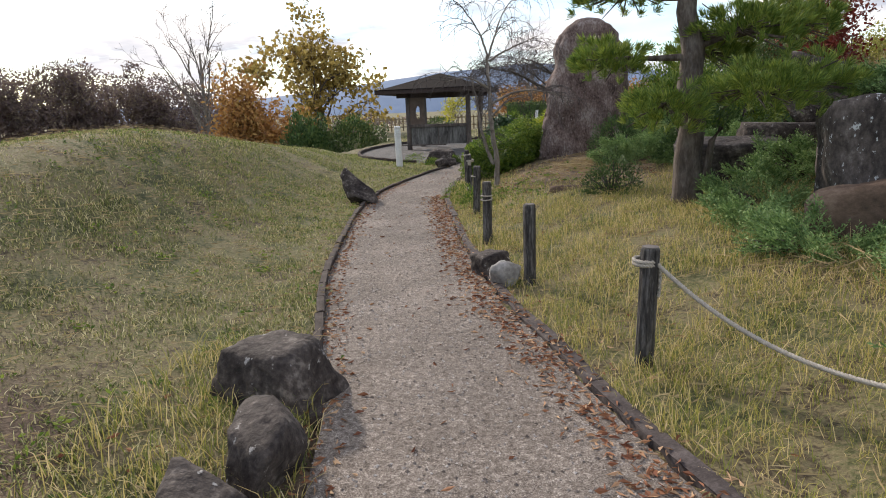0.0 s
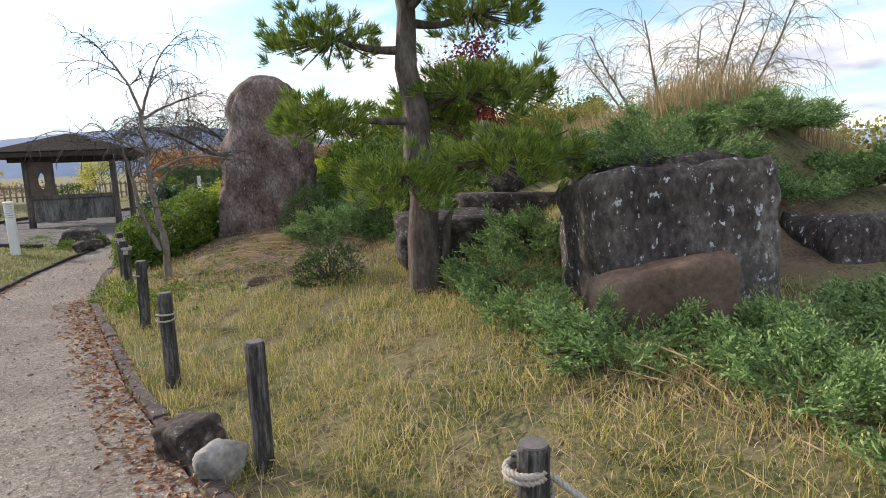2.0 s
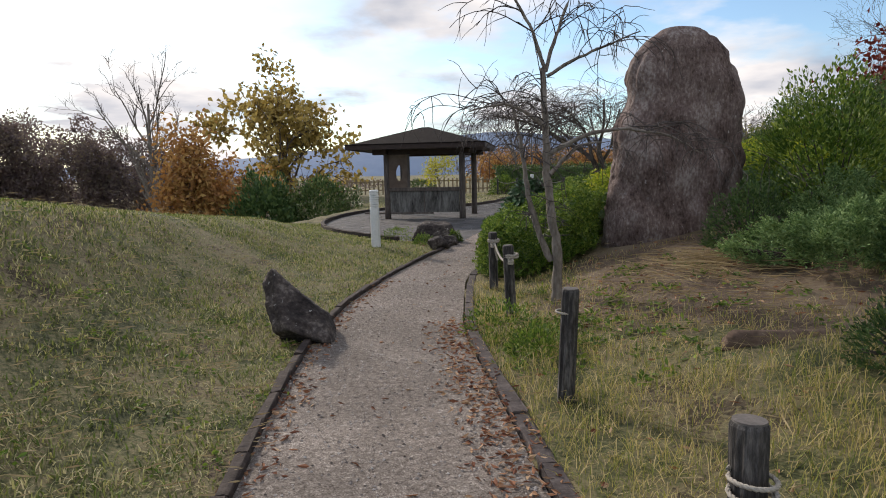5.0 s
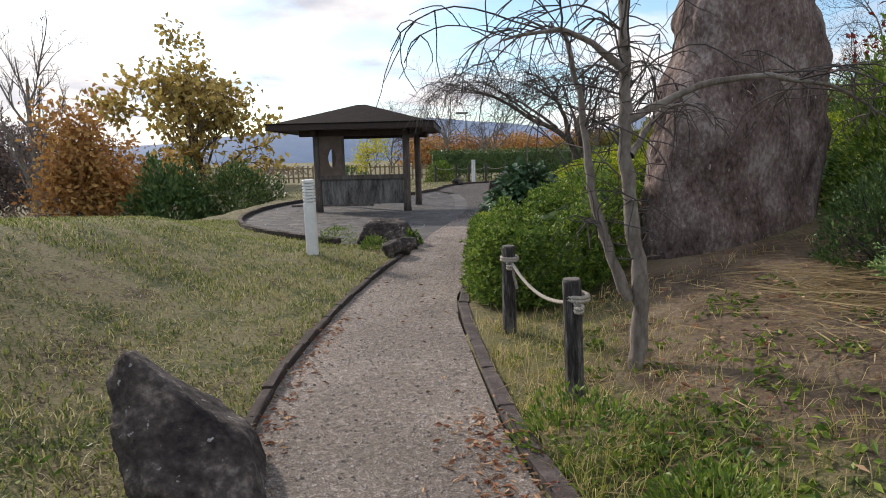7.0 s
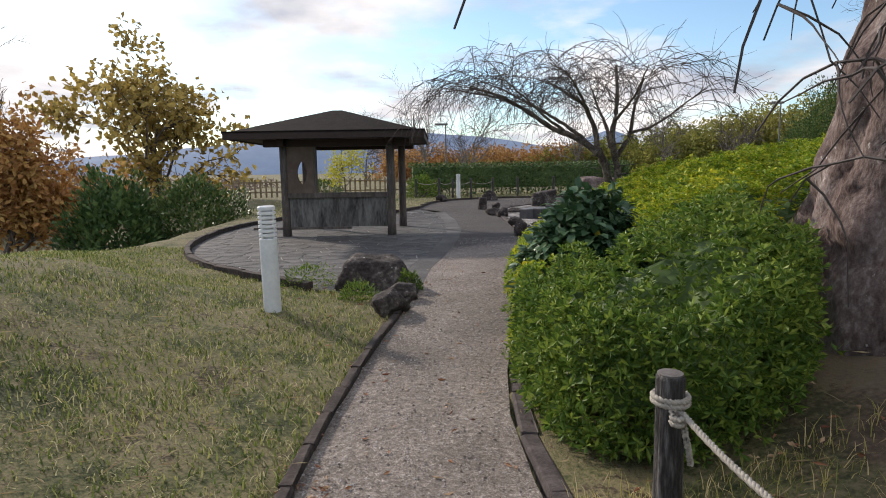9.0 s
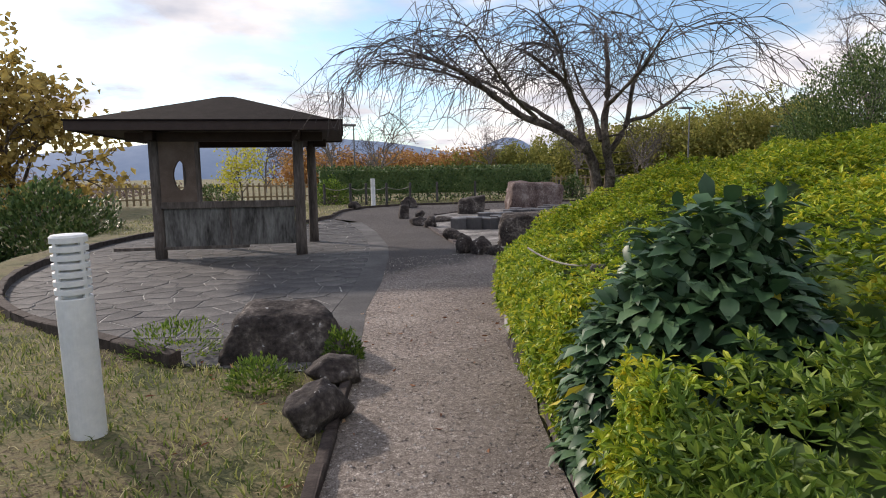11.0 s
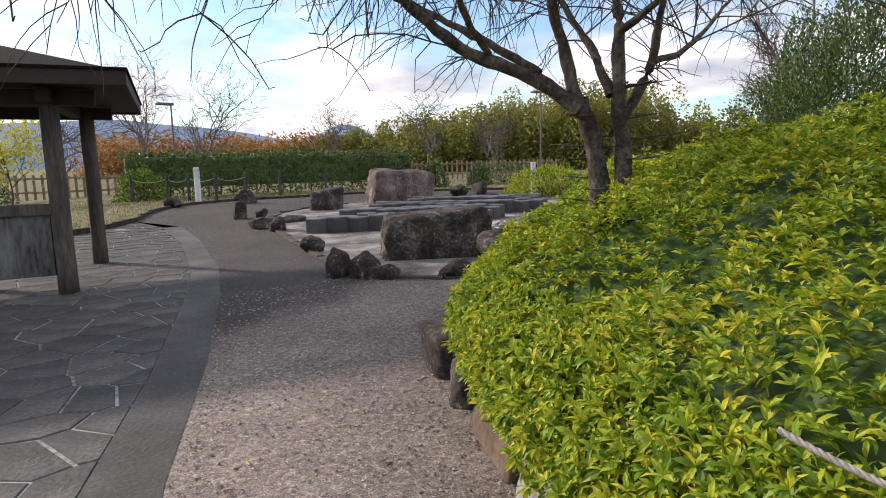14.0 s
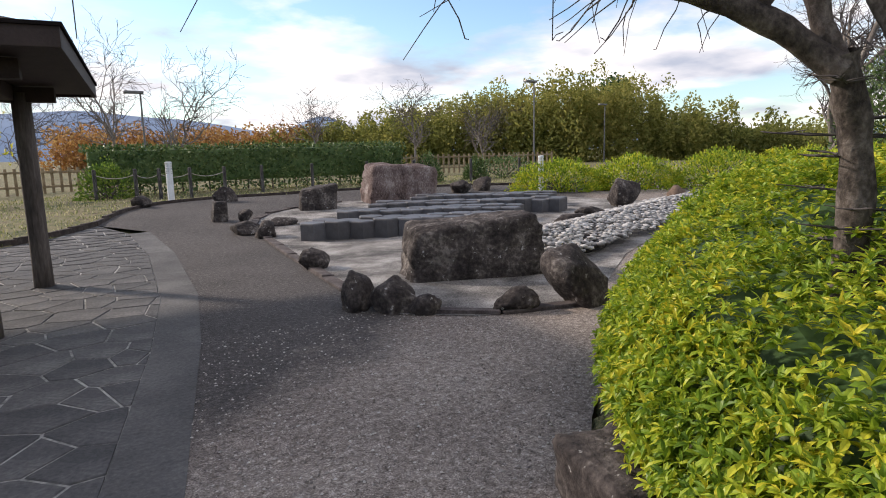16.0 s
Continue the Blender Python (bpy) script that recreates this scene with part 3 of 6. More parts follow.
def kerb(name, line, width, height, step, mat, label, shift=0.0):
    """Edging of separate short blocks along a line."""
    top = thing(name, label, "kerb", kind="structure")
    pts = resample(line, step)
    r = random.Random(4)
    shapes = []
    for k in range(4):
        bm = box((1.0, width, height + 0.12), (0, 0, (height - 0.12) / 2), 0.012)
        for v in bm.verts:
            v.co.y += r.uniform(-0.008, 0.008)
            v.co.z += r.uniform(-0.006, 0.008)
        me = bpy.data.meshes.new("kerb_block")
        bm.to_mesh(me); bm.free()
        me.materials.append(mat)
        shapes.append(me)
    for k, (a, b) in enumerate(zip(pts[:-1], pts[1:])):
        d = b - a
        n = np.array([-d[1], d[0]]) / np.linalg.norm(d) * shift
        c = (a + b) / 2 + n
        ob = new("kerb_block", shapes[k % 4])
        ob.parent = top
        z = 0.22 * smooth(28, 37, c[1]) * smooth(-2, 3, c[0])
        ob.matrix_local = pose(c[0], c[1], float(z) + r.uniform(-0.006, 0.01), r.uniform(-3, 3), 0, math.degrees(math.atan2(d[1], d[0])) + r.uniform(-1, 1)) @ Matrix.Diagonal((np.linalg.norm(d) * 0.99, 1, 1, 1))
    return top


kerb("kerb", LEFT[3:], 0.065, 0.045, 0.42, M_KERB, "low dark edging blocks beside the lawn", 0.03)
kerb("kerb", RIGHT[:-5], 0.09, 0.025, 0.6, M_KERB2, "flat brown-grey stone edging half sunk in grass", -0.065)
kerb("kerb", PAVED[2:13], 0.10, 0.10, 0.4, M_KERB, "dark edging blocks round the paved terrace", 0.05)
kerb("kerb", FAR_EDGE, 0.10, 0.07, 0.8, M_KERB, "dark edging blocks along the far lawn", 0.05)


# ---- fence posts, rope ----
def log_post(height=0.72, radius=0.052):
    """An imitation-log post, built at the origin."""
    top = thing("fence_post", "dark imitation-log fence post with a sawn top", "fence post", group="rope fence posts")
    r = random.Random(5)
    bm = lathe([(radius * 1.06, -0.25), (radius * 1.04, 0.0), (radius * 1.01, height * 0.25), (radius, height * 0.5), (radius * 0.99, height * 0.75), (radius, height - 0.012), (radius * 0.9, height)], 28)
    for v in bm.verts:
        a = math.atan2(v.co.y, v.co.x)
        k = 1 + 0.05 * noise.noise((math.cos(a) * 4, math.sin(a) * 4, v.co.z * 3)) + 0.03 * math.sin(a * 9)
        if v.co.z < height - 0.001:
            v.co.x *= k; v.co.y *= k
    body = part("post_body", bm, M_POST, top)
    part("post_top", lathe([(radius * 0.9, height - 0.004), (radius * 0.88, height + 0.006), (radius * 0.5, height + 0.008)], 24), M_POSTTOP, top, "grey sawn end with rings")
    return top


def rope_line(pts, name, parent, radius=0.0135):
    """A three-strand twisted rope along points."""
    p = resample(pts, 0.012)
    d = unit(np.gradient(p, axis=0))
    u = unit(np.cross(d, np.array([0.3, 0.2, 1.0])))
    w = np.cross(d, u)
    s = np.arange(len(p)) * 0.012
    lines = []
    for k in range(3):
        a = s * 2 * np.pi / 0.05 + k * 2.094
        lines.append((p + radius * 0.5 * (np.cos(a)[:, None] * u + np.sin(a)[:, None] * w), np.full(len(p), radius * 0.55)))
    v, f = tubes(lines, 5)
    return np_part(name, v, f, M_ROPE, parent, smooth=True)


def wrap(x, y, z, r, turns, seed=0):
    t = np.linspace(0, turns * 2 * np.pi, int(turns * 22))
    return np.stack([x + r * np.cos(t + seed), y + r * np.sin(t + seed), z + 0.019 * t / (2 * np.pi) + 0.006 * np.sin(t)], 1)


def sag(a, b, drop, n=12):
    t = np.linspace(0, 1, n)[:, None]
    p = np.array(a) * (1 - t) + np.array(b) * t
    p[:, 2] -= drop * 4 * (t * (1 - t))[:, 0]
    return p


POSTS = [(2.95, 2.35, -1), (1.84, 3.99, 1), (1.32, 5.70, 0), (0.99, 7.40, 2), (0.865, 9.42, -2), (0.76, 11.65, 2), (0.69, 13.02, 1), (1.80, 17.22, 0)]
first_post = log_post()
for k, (x, y, lean) in enumerate(POSTS):
    m = pose(x, y, float(ground_z(x, y)) + (0.06 if k == 7 else -0.02), lean, lean * 0.7, k * 47)
    if k == 0:
        first_post.matrix_basis = m
    else:
        copy_thing(first_post, m)
rope = thing("rope", "twisted grey-white rope slung from post to post", "rope")
rope_line(wrap(1.83, 4.0, 0.60, 0.062, 2.2, 0.5), "loop", rope)
rope_line(sag((1.89, 3.97, 0.61), (2.93, 2.37, 0.56), 0.27), "span", rope)
rope_line([(1.895, 3.98, 0.63), (1.91, 3.97, 0.55), (1.90, 3.96, 0.42)], "tail", rope)
for x, y, zz, c in ((0.985, 7.385, 0.50, 0), (0.985, 7.385, 0.545, 2), (0.865, 9.42, 0.55, 1)):
    loop = thing("rope", "loop of frayed grey rope tied round a post", "rope")
    rope_line(wrap(x, y + 0.0, zz, 0.062, 1.1, c), "loop", loop, 0.008)
rope2 = thing("rope", "knotted twisted rope slung between two posts", "rope")
for x, y in ((0.76, 11.65), (0.69, 13.02)):
    rope_line(wrap(x, y, 0.585, 0.062, 2.1, 1.0), "loop", rope2)
    rope_line(wrap(x - 0.01, y - 0.07, 0.53, 0.02, 2.5, 0.3), "knot", rope2)
rope_line([(0.70, 12.95, 0.54), (0.71, 12.93, 0.46), (0.73, 12.94, 0.38)], "tail", rope2)
rope_line(sag((0.70, 12.95, 0.57), (0.76, 11.72, 0.56), 0.09), "span", rope2)
rope3 = thing("rope", "loose rope end lying over the azaleas", "rope")
rope_line(sag((1.60, 17.85, 0.86), (1.74, 17.26, 0.80), 0.04), "span", rope3, 0.008)


# ---- bollard lamps ----
def bollard(height=1.1, r=0.088):
    top = thing("bollard_light", "white cylindrical bollard lamp with louvred head", "bollard lamp", group="bollard lamps")
    part("column", lathe([(r, -0.1), (r, height * 0.70), (r * 0.97, height * 0.705)], 32), M_WHITE, top, smooth=False)
    part("core", lathe([(r * 0.62, height * 0.70), (r * 0.62, height * 0.98)], 24), M_WHITE, top, "pale inner diffuser")
    for k in range(6):
        z = height * (0.735 + 0.04 * k)
        part("louvre", lathe([(r * 0.64, z + 0.012), (r * 1.0, z - 0.012), (r * 1.0, z - 0.004), (r * 1.0, z + 0.014), (r * 0.64, z + 0.024)], 32), M_WHITE, top)
    part("cap", lathe([(r, height * 0.965), (r, height * 0.99), (r * 0.9, height), (r * 0.3, height + 0.004)], 32), M_WHITE, top)
    for a in range(4):
        part("strut", box((0.014, 0.02, height * 0.28), (r * 0.9 * math.cos(a * 1.571 + 0.6), r * 0.9 * math.sin(a * 1.571 + 0.6), height * 0.84), 0.002, math.degrees(a * 1.571 + 0.6)), M_WHITE, top)
    return top


b0 = bollard()
b0.matrix_basis = pose(-1.24, 17.35, float(ground_z(-1.24, 17.35)) - 0.02, 1.0, -1.0, 20)
for x, y in ((4.46, 37.27), (14.6, 33.2)):
    copy_thing(b0, pose(x, y, float(ground_z(x, y)), 0, 0, 50))


# ---- pavilion ----
def build_pavilion():
    rz = -9.0
    top = thing("pavilion", "open garden shelter with a low dark hipped roof and concrete dado", "pavilion", (0.6, 25.2, 0.0), rz)
    W, D = 2.45, 2.25
    for k, (px, py) in enumerate(((0, 0), (-W, 0), (0.12, D), (-W, D))):
        low = -0.12
        bm = lathe([(0.105, low), (0.098, 0.4), (0.095, 1.2), (0.093, 2.16)], 16)
        for v in bm.verts:
            a = math.atan2(v.co.y, v.co.x)
            q = 1 + 0.05 * math.sin(a * 5 + v.co.z) + 0.05 * noise.noise((a, v.co.z * 2, k))
            v.co.x = v.co.x * q + px
            v.co.y = v.co.y * q + py
        part("post", bm, M_TIMBER, top, "round weathered log post", True)
    # dado of two stained panels with capping and foot rails
    for k in range(2):
        x0 = -W + 0.09 + k * (W - 0.18) / 2
        w = (W - 0.18) / 2 - 0.02
        part("panel", box((w, 0.07, 0.68), (x0 + w / 2 + 0.01, 0.0, 0.55), 0.008), M_PANEL, top, "streaked grey concrete panel")
    part("batten", box((0.035, 0.085, 0.67), (-W / 2, -0.003, 0.55), 0.006), M_TIMBER, top)
    part("rail", box((W - 0.14, 0.16, 0.12), (-W / 2, 0, 0.945), 0.012), M_TIMBER, top, "thick capping rail")
    part("rail", box((W - 0.16, 0.11, 0.055), (-W / 2, -0.01, 0.185), 0.01), M_TIMBER, top, "narrow foot rail")
    for x in (-1.55, -0.85):
        part("foot", lathe([(0.075, -0.06), (0.07, 0.17)], 12), M_TIMBER, top, "short log foot")
        top.children[-1].location = (x, 0.0, 0)
    part("bench", box((W - 0.3, 0.42, 0.06), (-W / 2, 0.30, 0.42), 0.012), M_TIMBER, top, "plank bench behind the dado")
    # window panel with a pointed oval opening
    x0, x1, z0, z1 = -W + 0.08, -W + 0.68, 1.0, 2.12
    cx, cz, hw, hh = (x0 + x1) / 2 + 0.03, 1.47, 0.115, 0.235
    bm = bmesh.new()
    ring, outer = [], []
    n = 32
    for k in range(n):
        a = 2 * math.pi * k / n
        s, c = math.sin(a), math.cos(a)
        ox = hw * c * (1 - 0.25 * max(0, s) ** 2)
        ring.append((cx + ox, cz + hh * s * (1 + 0.10 * abs(s))))
        q = max(abs(c) / ((x1 - cx) if c > 0 else (cx - x0)), abs(s) / ((z1 - cz) if s > 0 else (cz - z0)))
        outer.append((cx + c / q, cz + s / q))
    for corner in ((x0, z0), (x1, z0), (x1, z1), (x0, z1)):
        j = min(range(n), key=lambda i: (outer[i][0] - corner[0]) ** 2 + (outer[i][1] - corner[1]) ** 2)
        outer[j] = corner
    vs = {}
    for side, yy in ((0, -0.05), (1, 0.05)):
        vs[side] = ([bm.verts.new((x, yy, z)) for x, z in ring], [bm.verts.new((x, yy, z)) for x, z in outer])
    for k in range(n):
        j = (k + 1) % n
        bm.faces.new((vs[0][0][k], vs[0][0][j], vs[0][1][j], vs[0][1][k]))
        bm.faces.new((vs[1][1][k], vs[1][1][j], vs[1][0][j], vs[1][0][k]))
        bm.faces.new((vs[0][0][j], vs[0][0][k], vs[1][0][k], vs[1][0][j]))
        bm.faces.new((vs[0][1][k], vs[0][1][j], vs[1][1][j], vs[1][1][k]))
    bmesh.ops.recalc_face_normals(bm, faces=bm.faces[:])
    part("window_panel", bm, M_PLASTER, top, "brown plaster panel pierced by a pointed oval")
    part("stud", box((0.07, 0.12, 1.12), (x1 + 0.035, 0, 1.56), 0.008), M_TIMBER, top)
    # beams
    for px, py, sx, sy in ((-W / 2, 0, W + 0.9, 0.14), (-W / 2, D, W + 0.9, 0.14), (0, D / 2, 0.14, D + 0.6), (-W, D / 2, 0.14, D + 0.6)):
        part("beam", box((sx, sy, 0.16), (px, py, 2.14 + (0.0 if sx > sy else 0.012)), 0.01), M_FASCIA, top)
    # hipped roof
    a0, a1, c0, c1 = -W - 1.12, 0.78, -0.68, D + 1.0
    zt, zb = 2.36, 2.22
    ax, ay, az_ = (a0 + a1) / 2, (c0 + c1) / 2, 3.0
    bm = bmesh.new()
    eave = [bm.verts.new((x, y, zt)) for x, y in ((a0, c0), (a1, c0), (a1, c1), (a0, c1))]
    ridge = [bm.verts.new((ax - 0.12, ay, az_)), bm.verts.new((ax + 0.12, ay, az_))]
    bm.faces.new((eave[0], eave[1], ridge[1], ridge[0]))
    bm.faces.new((eave[1], eave[2], ridge[1]))
    bm.faces.new((eave[2], eave[3], ridge[0], ridge[1]))
    bm.faces.new((eave[3], eave[0], ridge[0]))
    bm.faces.new(eave[::-1])
    bmesh.ops.subdivide_edges(bm, edges=bm.edges[:], cuts=3, use_grid_fill=True)
    roof = part("roof", bm, M_ROOF, top, "dark brown hipped roof of felt shingles")
    cx0, cy0 = (a0 + a1) / 2, (c0 + c1) / 2
    for px, py, sx, sy in ((cx0, c0, a1 - a0 + 0.05, 0.05), (cx0, c1, a1 - a0 + 0.05, 0.05), (a1, cy0, 0.05, c1 - c0 - 0.052), (a0, cy0, 0.05, c1 - c0 - 0.052)):
        part("fascia", box((sx, sy, zt - zb + 0.02), (px, py, (zt + zb) / 2), 0.006), M_FASCIA, roof)
        part("drip_edge", box((sx + 0.04, sy + 0.04 if sx > sy else sy - 0.045, 0.03), (px, py, zt + 0.012), 0.004), M_ROOF, roof)
    part("soffit", box((a1 - a0 - 0.06, c1 - c0 - 0.06, 0.03), (cx0, cy0, zb + 0.035), 0), M_FASCIA, roof)


build_pavilion()


# ---- rocks ----
def rock(name, label, at, size, mat, seed, rz=0, tilt=0, detail=4, top_taper=0.0, boxy=0.0, shear=0.0, lean=None):
    """A boulder: a many-sided block with worn edges and a rough skin. size: width, depth, height over the ground."""
    r = random.Random(seed)
    planes = []
    for k in range(13):
        planes.append((Vector((r.gauss(0, 1), r.gauss(0, 1), r.gauss(0, 0.9))).normalized(), r.uniform(0.72, 1.0)))
    if boxy:
        planes = planes[: int(11 - 6 * boxy)]
        for axis in ((1, 0, 0), (-1, 0, 0), (0, 1, 0), (0, -1, 0), (0, 0, 1), (0, 0, -1)):
            n = (Vector(axis) + Vector((r.gauss(0, 0.09), r.gauss(0, 0.09), r.gauss(0, 0.09)))).normalized()
            planes.append((n, 0.60 + r.uniform(-0.03, 0.03)))
    bm = bmesh.new()
    bmesh.ops.create_icosphere(bm, subdivisions=detail, radius=1)
    o = Vector((seed * 3.1, seed * 1.7, seed))
    for v in bm.verts:
        d = v.co.normalized()
        near = sorted(q / max(n.dot(d), 1e-3) for n, q in planes)[:3]
        rad = min(near[0], 1.5)
        rad -= 0.05 * max(0.0, 1 - (near[1] - near[0]) / 0.10)
        p = d * rad
        rad *= 1 + 0.06 * noise.noise(p * 1.8 + o) + 0.06 * noise.noise(p * 4.5 + o) - 0.05 * abs(noise.noise(p * 7 + o)) + 0.02 * noise.noise(p * 16 + o)
        v.co = d * rad
    lo = Vector([min(v.co[k] for v in bm.verts) for k in range(3)])
    hi = Vector([max(v.co[k] for v in bm.verts) for k in range(3)])
    for v in bm.verts:
        q = [(v.co[k] - lo[k]) / (hi[k] - lo[k]) for k in range(3)]
        k = 1 - top_taper * max(0, q[2] - 0.2)
        v.co = Vector(((q[0] - 0.5) * size[0] * k, (q[1] - 0.5) * size[1] * k, (q[2] * 1.28 - 0.28) * size[2]))
    ob = part(name, bm, mat, None, smooth=True)
    for v in ob.data.vertices:
        v.co.x += shear * max(v.co.z, 0)
    ob.matrix_world = pose(*at, tilt, tilt * 0.5 if lean is None else lean, rz)
    return tagged(ob, label, "rock")


def standing_stone(at, rz):
    """A tall dome-topped stone: a rounded-square section that narrows upwards, with flakes, ledges and clefts."""
    rows = [(-0.35, 0.96, 0.48, 0.0), (0.0, 0.94, 0.48, -0.02), (0.7, 0.91, 0.47, 0.0), (1.4, 0.88, 0.46, 0.01), (2.1, 0.82, 0.43, 0.05), (2.6, 0.75, 0.40, 0.08), (2.95, 0.63, 0.35, 0.08), (3.13, 0.48, 0.28, 0.06), (3.25, 0.26, 0.18, 0.04), (3.29, 0.02, 0.02, 0.03)]
    zs = [q[0] for q in rows]
    nz, na = 90, 112
    a = np.linspace(0, 2 * np.pi, na, endpoint=False)
    v = []
    for z in np.concatenate([np.linspace(-0.35, 2.9, 66, endpoint=False), 2.9 + 0.385 * np.sin(np.linspace(0, np.pi / 2, nz - 66))]):
        hw, hd, ox = (float(np.interp(z, zs, [q[k] for q in rows])) for k in (1, 2, 3))
        for t in a:
            c, q = math.cos(t), math.sin(t)
            e = (abs(c) ** 2.6 + abs(q) ** 2.6) ** (-1 / 2.6)
            p = Vector((c * e * hw, q * e * hd, z))
            n1, n2 = noise.noise(p * 0.9 + Vector((3, 1, 7))), noise.noise(p * 2.3 + Vector((9, 2, 1)))
            ridge = abs(noise.noise(Vector((p.x * 2.2, p.y * 2.2, p.z * 1.1)) + Vector((5, 5, 2))))
            step = math.floor(3.5 * (noise.noise(p * 1.4 + Vector((2, 8, 4))) + 0.5)) / 3.5 - 0.5
            k = 1 + 0.12 * n1 + 0.09 * n2 - 0.28 * max(0, 0.22 - ridge) + 0.09 * step + 0.018 * noise.noise(p * 9) + 0.01 * noise.noise(p * 22)
            v.append((p.x * k + ox, p.y * k, z + 0.05 * n2 * min(1, hw)))
    i = np.arange(nz * na).reshape(nz, na)
    f = np.stack([i[:-1], np.roll(i[:-1], -1, 1), np.roll(i[1:], -1, 1), i[1:]], -1).reshape(-1, 4)
    ob = np_part("standing_stone", v, f, M_MONO, smooth=True)
    ob.matrix_world = pose(*at, 0, 0, rz)
    return tagged(ob, "tall reddish-grey standing stone with a rounded top", "standing stone")


standing_stone((3.25, 14.2, 0.0), 8)
rock("boulder", "grey rounded boulder behind the standing stone", (3.85, 15.35, 0.25), (1.55, 1.4, 1.75), M_MONO, 77, 15, top_taper=0.55, detail=5)


rock("boulder", "dark weathered boulder beside the gravel path", (-0.26, 3.66, -0.03), (0.80, 0.62, 0.36), M_ROCK, 6, -22, boxy=0.35, top_taper=0.5)
rock("boulder", "dark rough stone half in tufted grass", (-0.03, 2.85, -0.04), (0.32, 0.54, 0.34), M_ROCK, 5, 10)
rock("boulder", "low dark stone with a pale face", (-0.17, 2.46, -0.02), (0.46, 0.40, 0.29), M_ROCK, 8, -20)
rock("boulder", "dark leaning slab of rock with a pale foot", (-1.08, 11.1, -0.05), (0.64, 0.92, 0.66), M_ROCK, 12, 10, top_taper=0.6, shear=-0.42, detail=5)
rock("boulder", "small dark stone at the path's edge", (0.99, 6.10, -0.0), (0.30, 0.34, 0.22), M_ROCK, 14, 30, boxy=0.5)
rock("boulder", "small pale grey stone at the path's edge", (1.10, 5.72, -0.0), (0.24, 0.30, 0.22), M_ROCKP, 15, 70)
rock("boulder", "broad brown-grey boulder on the lawn's corner", (-0.12, 18.75, -0.02), (1.12, 0.74, 0.44), M_ROCK, 24, -5, boxy=0.25, top_taper=0.5)
rock("boulder", "small dark stone beside the kerb", (-0.06, 17.15, -0.0), (0.32, 0.5, 0.26), M_ROCK, 22, -30)
rock("boulder", "rounded brown stone beside the kerb", (0.14, 17.85, -0.0), (0.40, 0.34, 0.2), M_ROCK, 23, 10)
rock("boulder", "big squared boulder spotted with pale lichen", (4.72, 6.08, 0.18), (1.62, 1.1, 1.36), M_ROCK2, 33, -28, boxy=1.0, detail=5)
rock("boulder", "squared brown stone in front of a boulder", (4.04, 5.52, 0.18), (1.15, 0.42, 0.74), M_ROCK3, 34, -28, boxy=0.8)
rock("boulder", "lichened grey retaining boulder", (6.95, 5.55, 0.15), (1.7, 0.9, 0.85), M_ROCK2, 35, -35, boxy=0.9)
rock("boulder", "grey boulder behind another on the bank", (5.7, 6.95, 0.5), (2.1, 1.0, 1.15), M_ROCK, 36, -30, boxy=0.8)
rock("boulder", "dark slab of stone behind the pine", (4.15, 8.75, 0.48), (1.35, 0.8, 0.55), M_ROCK, 37, -15, boxy=0.6)
rock("boulder", "rounded boulder high on the bank", (6.3, 10.6, 1.2), (1.5, 1.2, 1.0), M_ROCK, 38, 20)
rock("boulder", "flat dark rock sunk in the slope", (2.35, 9.75, 0.2), (0.85, 0.4, 0.16), M_ROCK3, 39, -10)
rock("boulder", "upright grey-brown slab at the hedge foot", (2.23, 19.42, 0.0), (0.26, 0.62, 0.34), M_ROCK3, 40, -22, boxy=0.9, lean=10)
rock("boulder", "upright pale grey slab at the hedge foot", (1.97, 18.76, 0.0), (0.28, 0.6, 0.36), M_ROCKP, 41, -20, boxy=0.9, lean=12)
rock("boulder", "dark rounded stone under the azalea hedge", (2.66, 20.5, 0.0), (0.42, 0.6, 0.3), M_ROCK, 47, -20, boxy=0.5)
for k, (x, y, w, h) in enumerate(((1.66, 17.75, 0.42, 0.26), (1.80, 18.12, 0.4, 0.3), (2.5, 20.0, 0.36, 0.26))):
    rock("boulder", "dark stone edging the azalea bank", (x, y, 0.0), (w, w * 1.1, h), M_ROCK, 42 + k, 25 * k, boxy=0.4)
rock("boulder", "dark rock on the bank among junipers", (5.3, 9.1, 0.35), (1.7, 0.9, 0.85), M_ROCK, 48, -20, boxy=0.6)


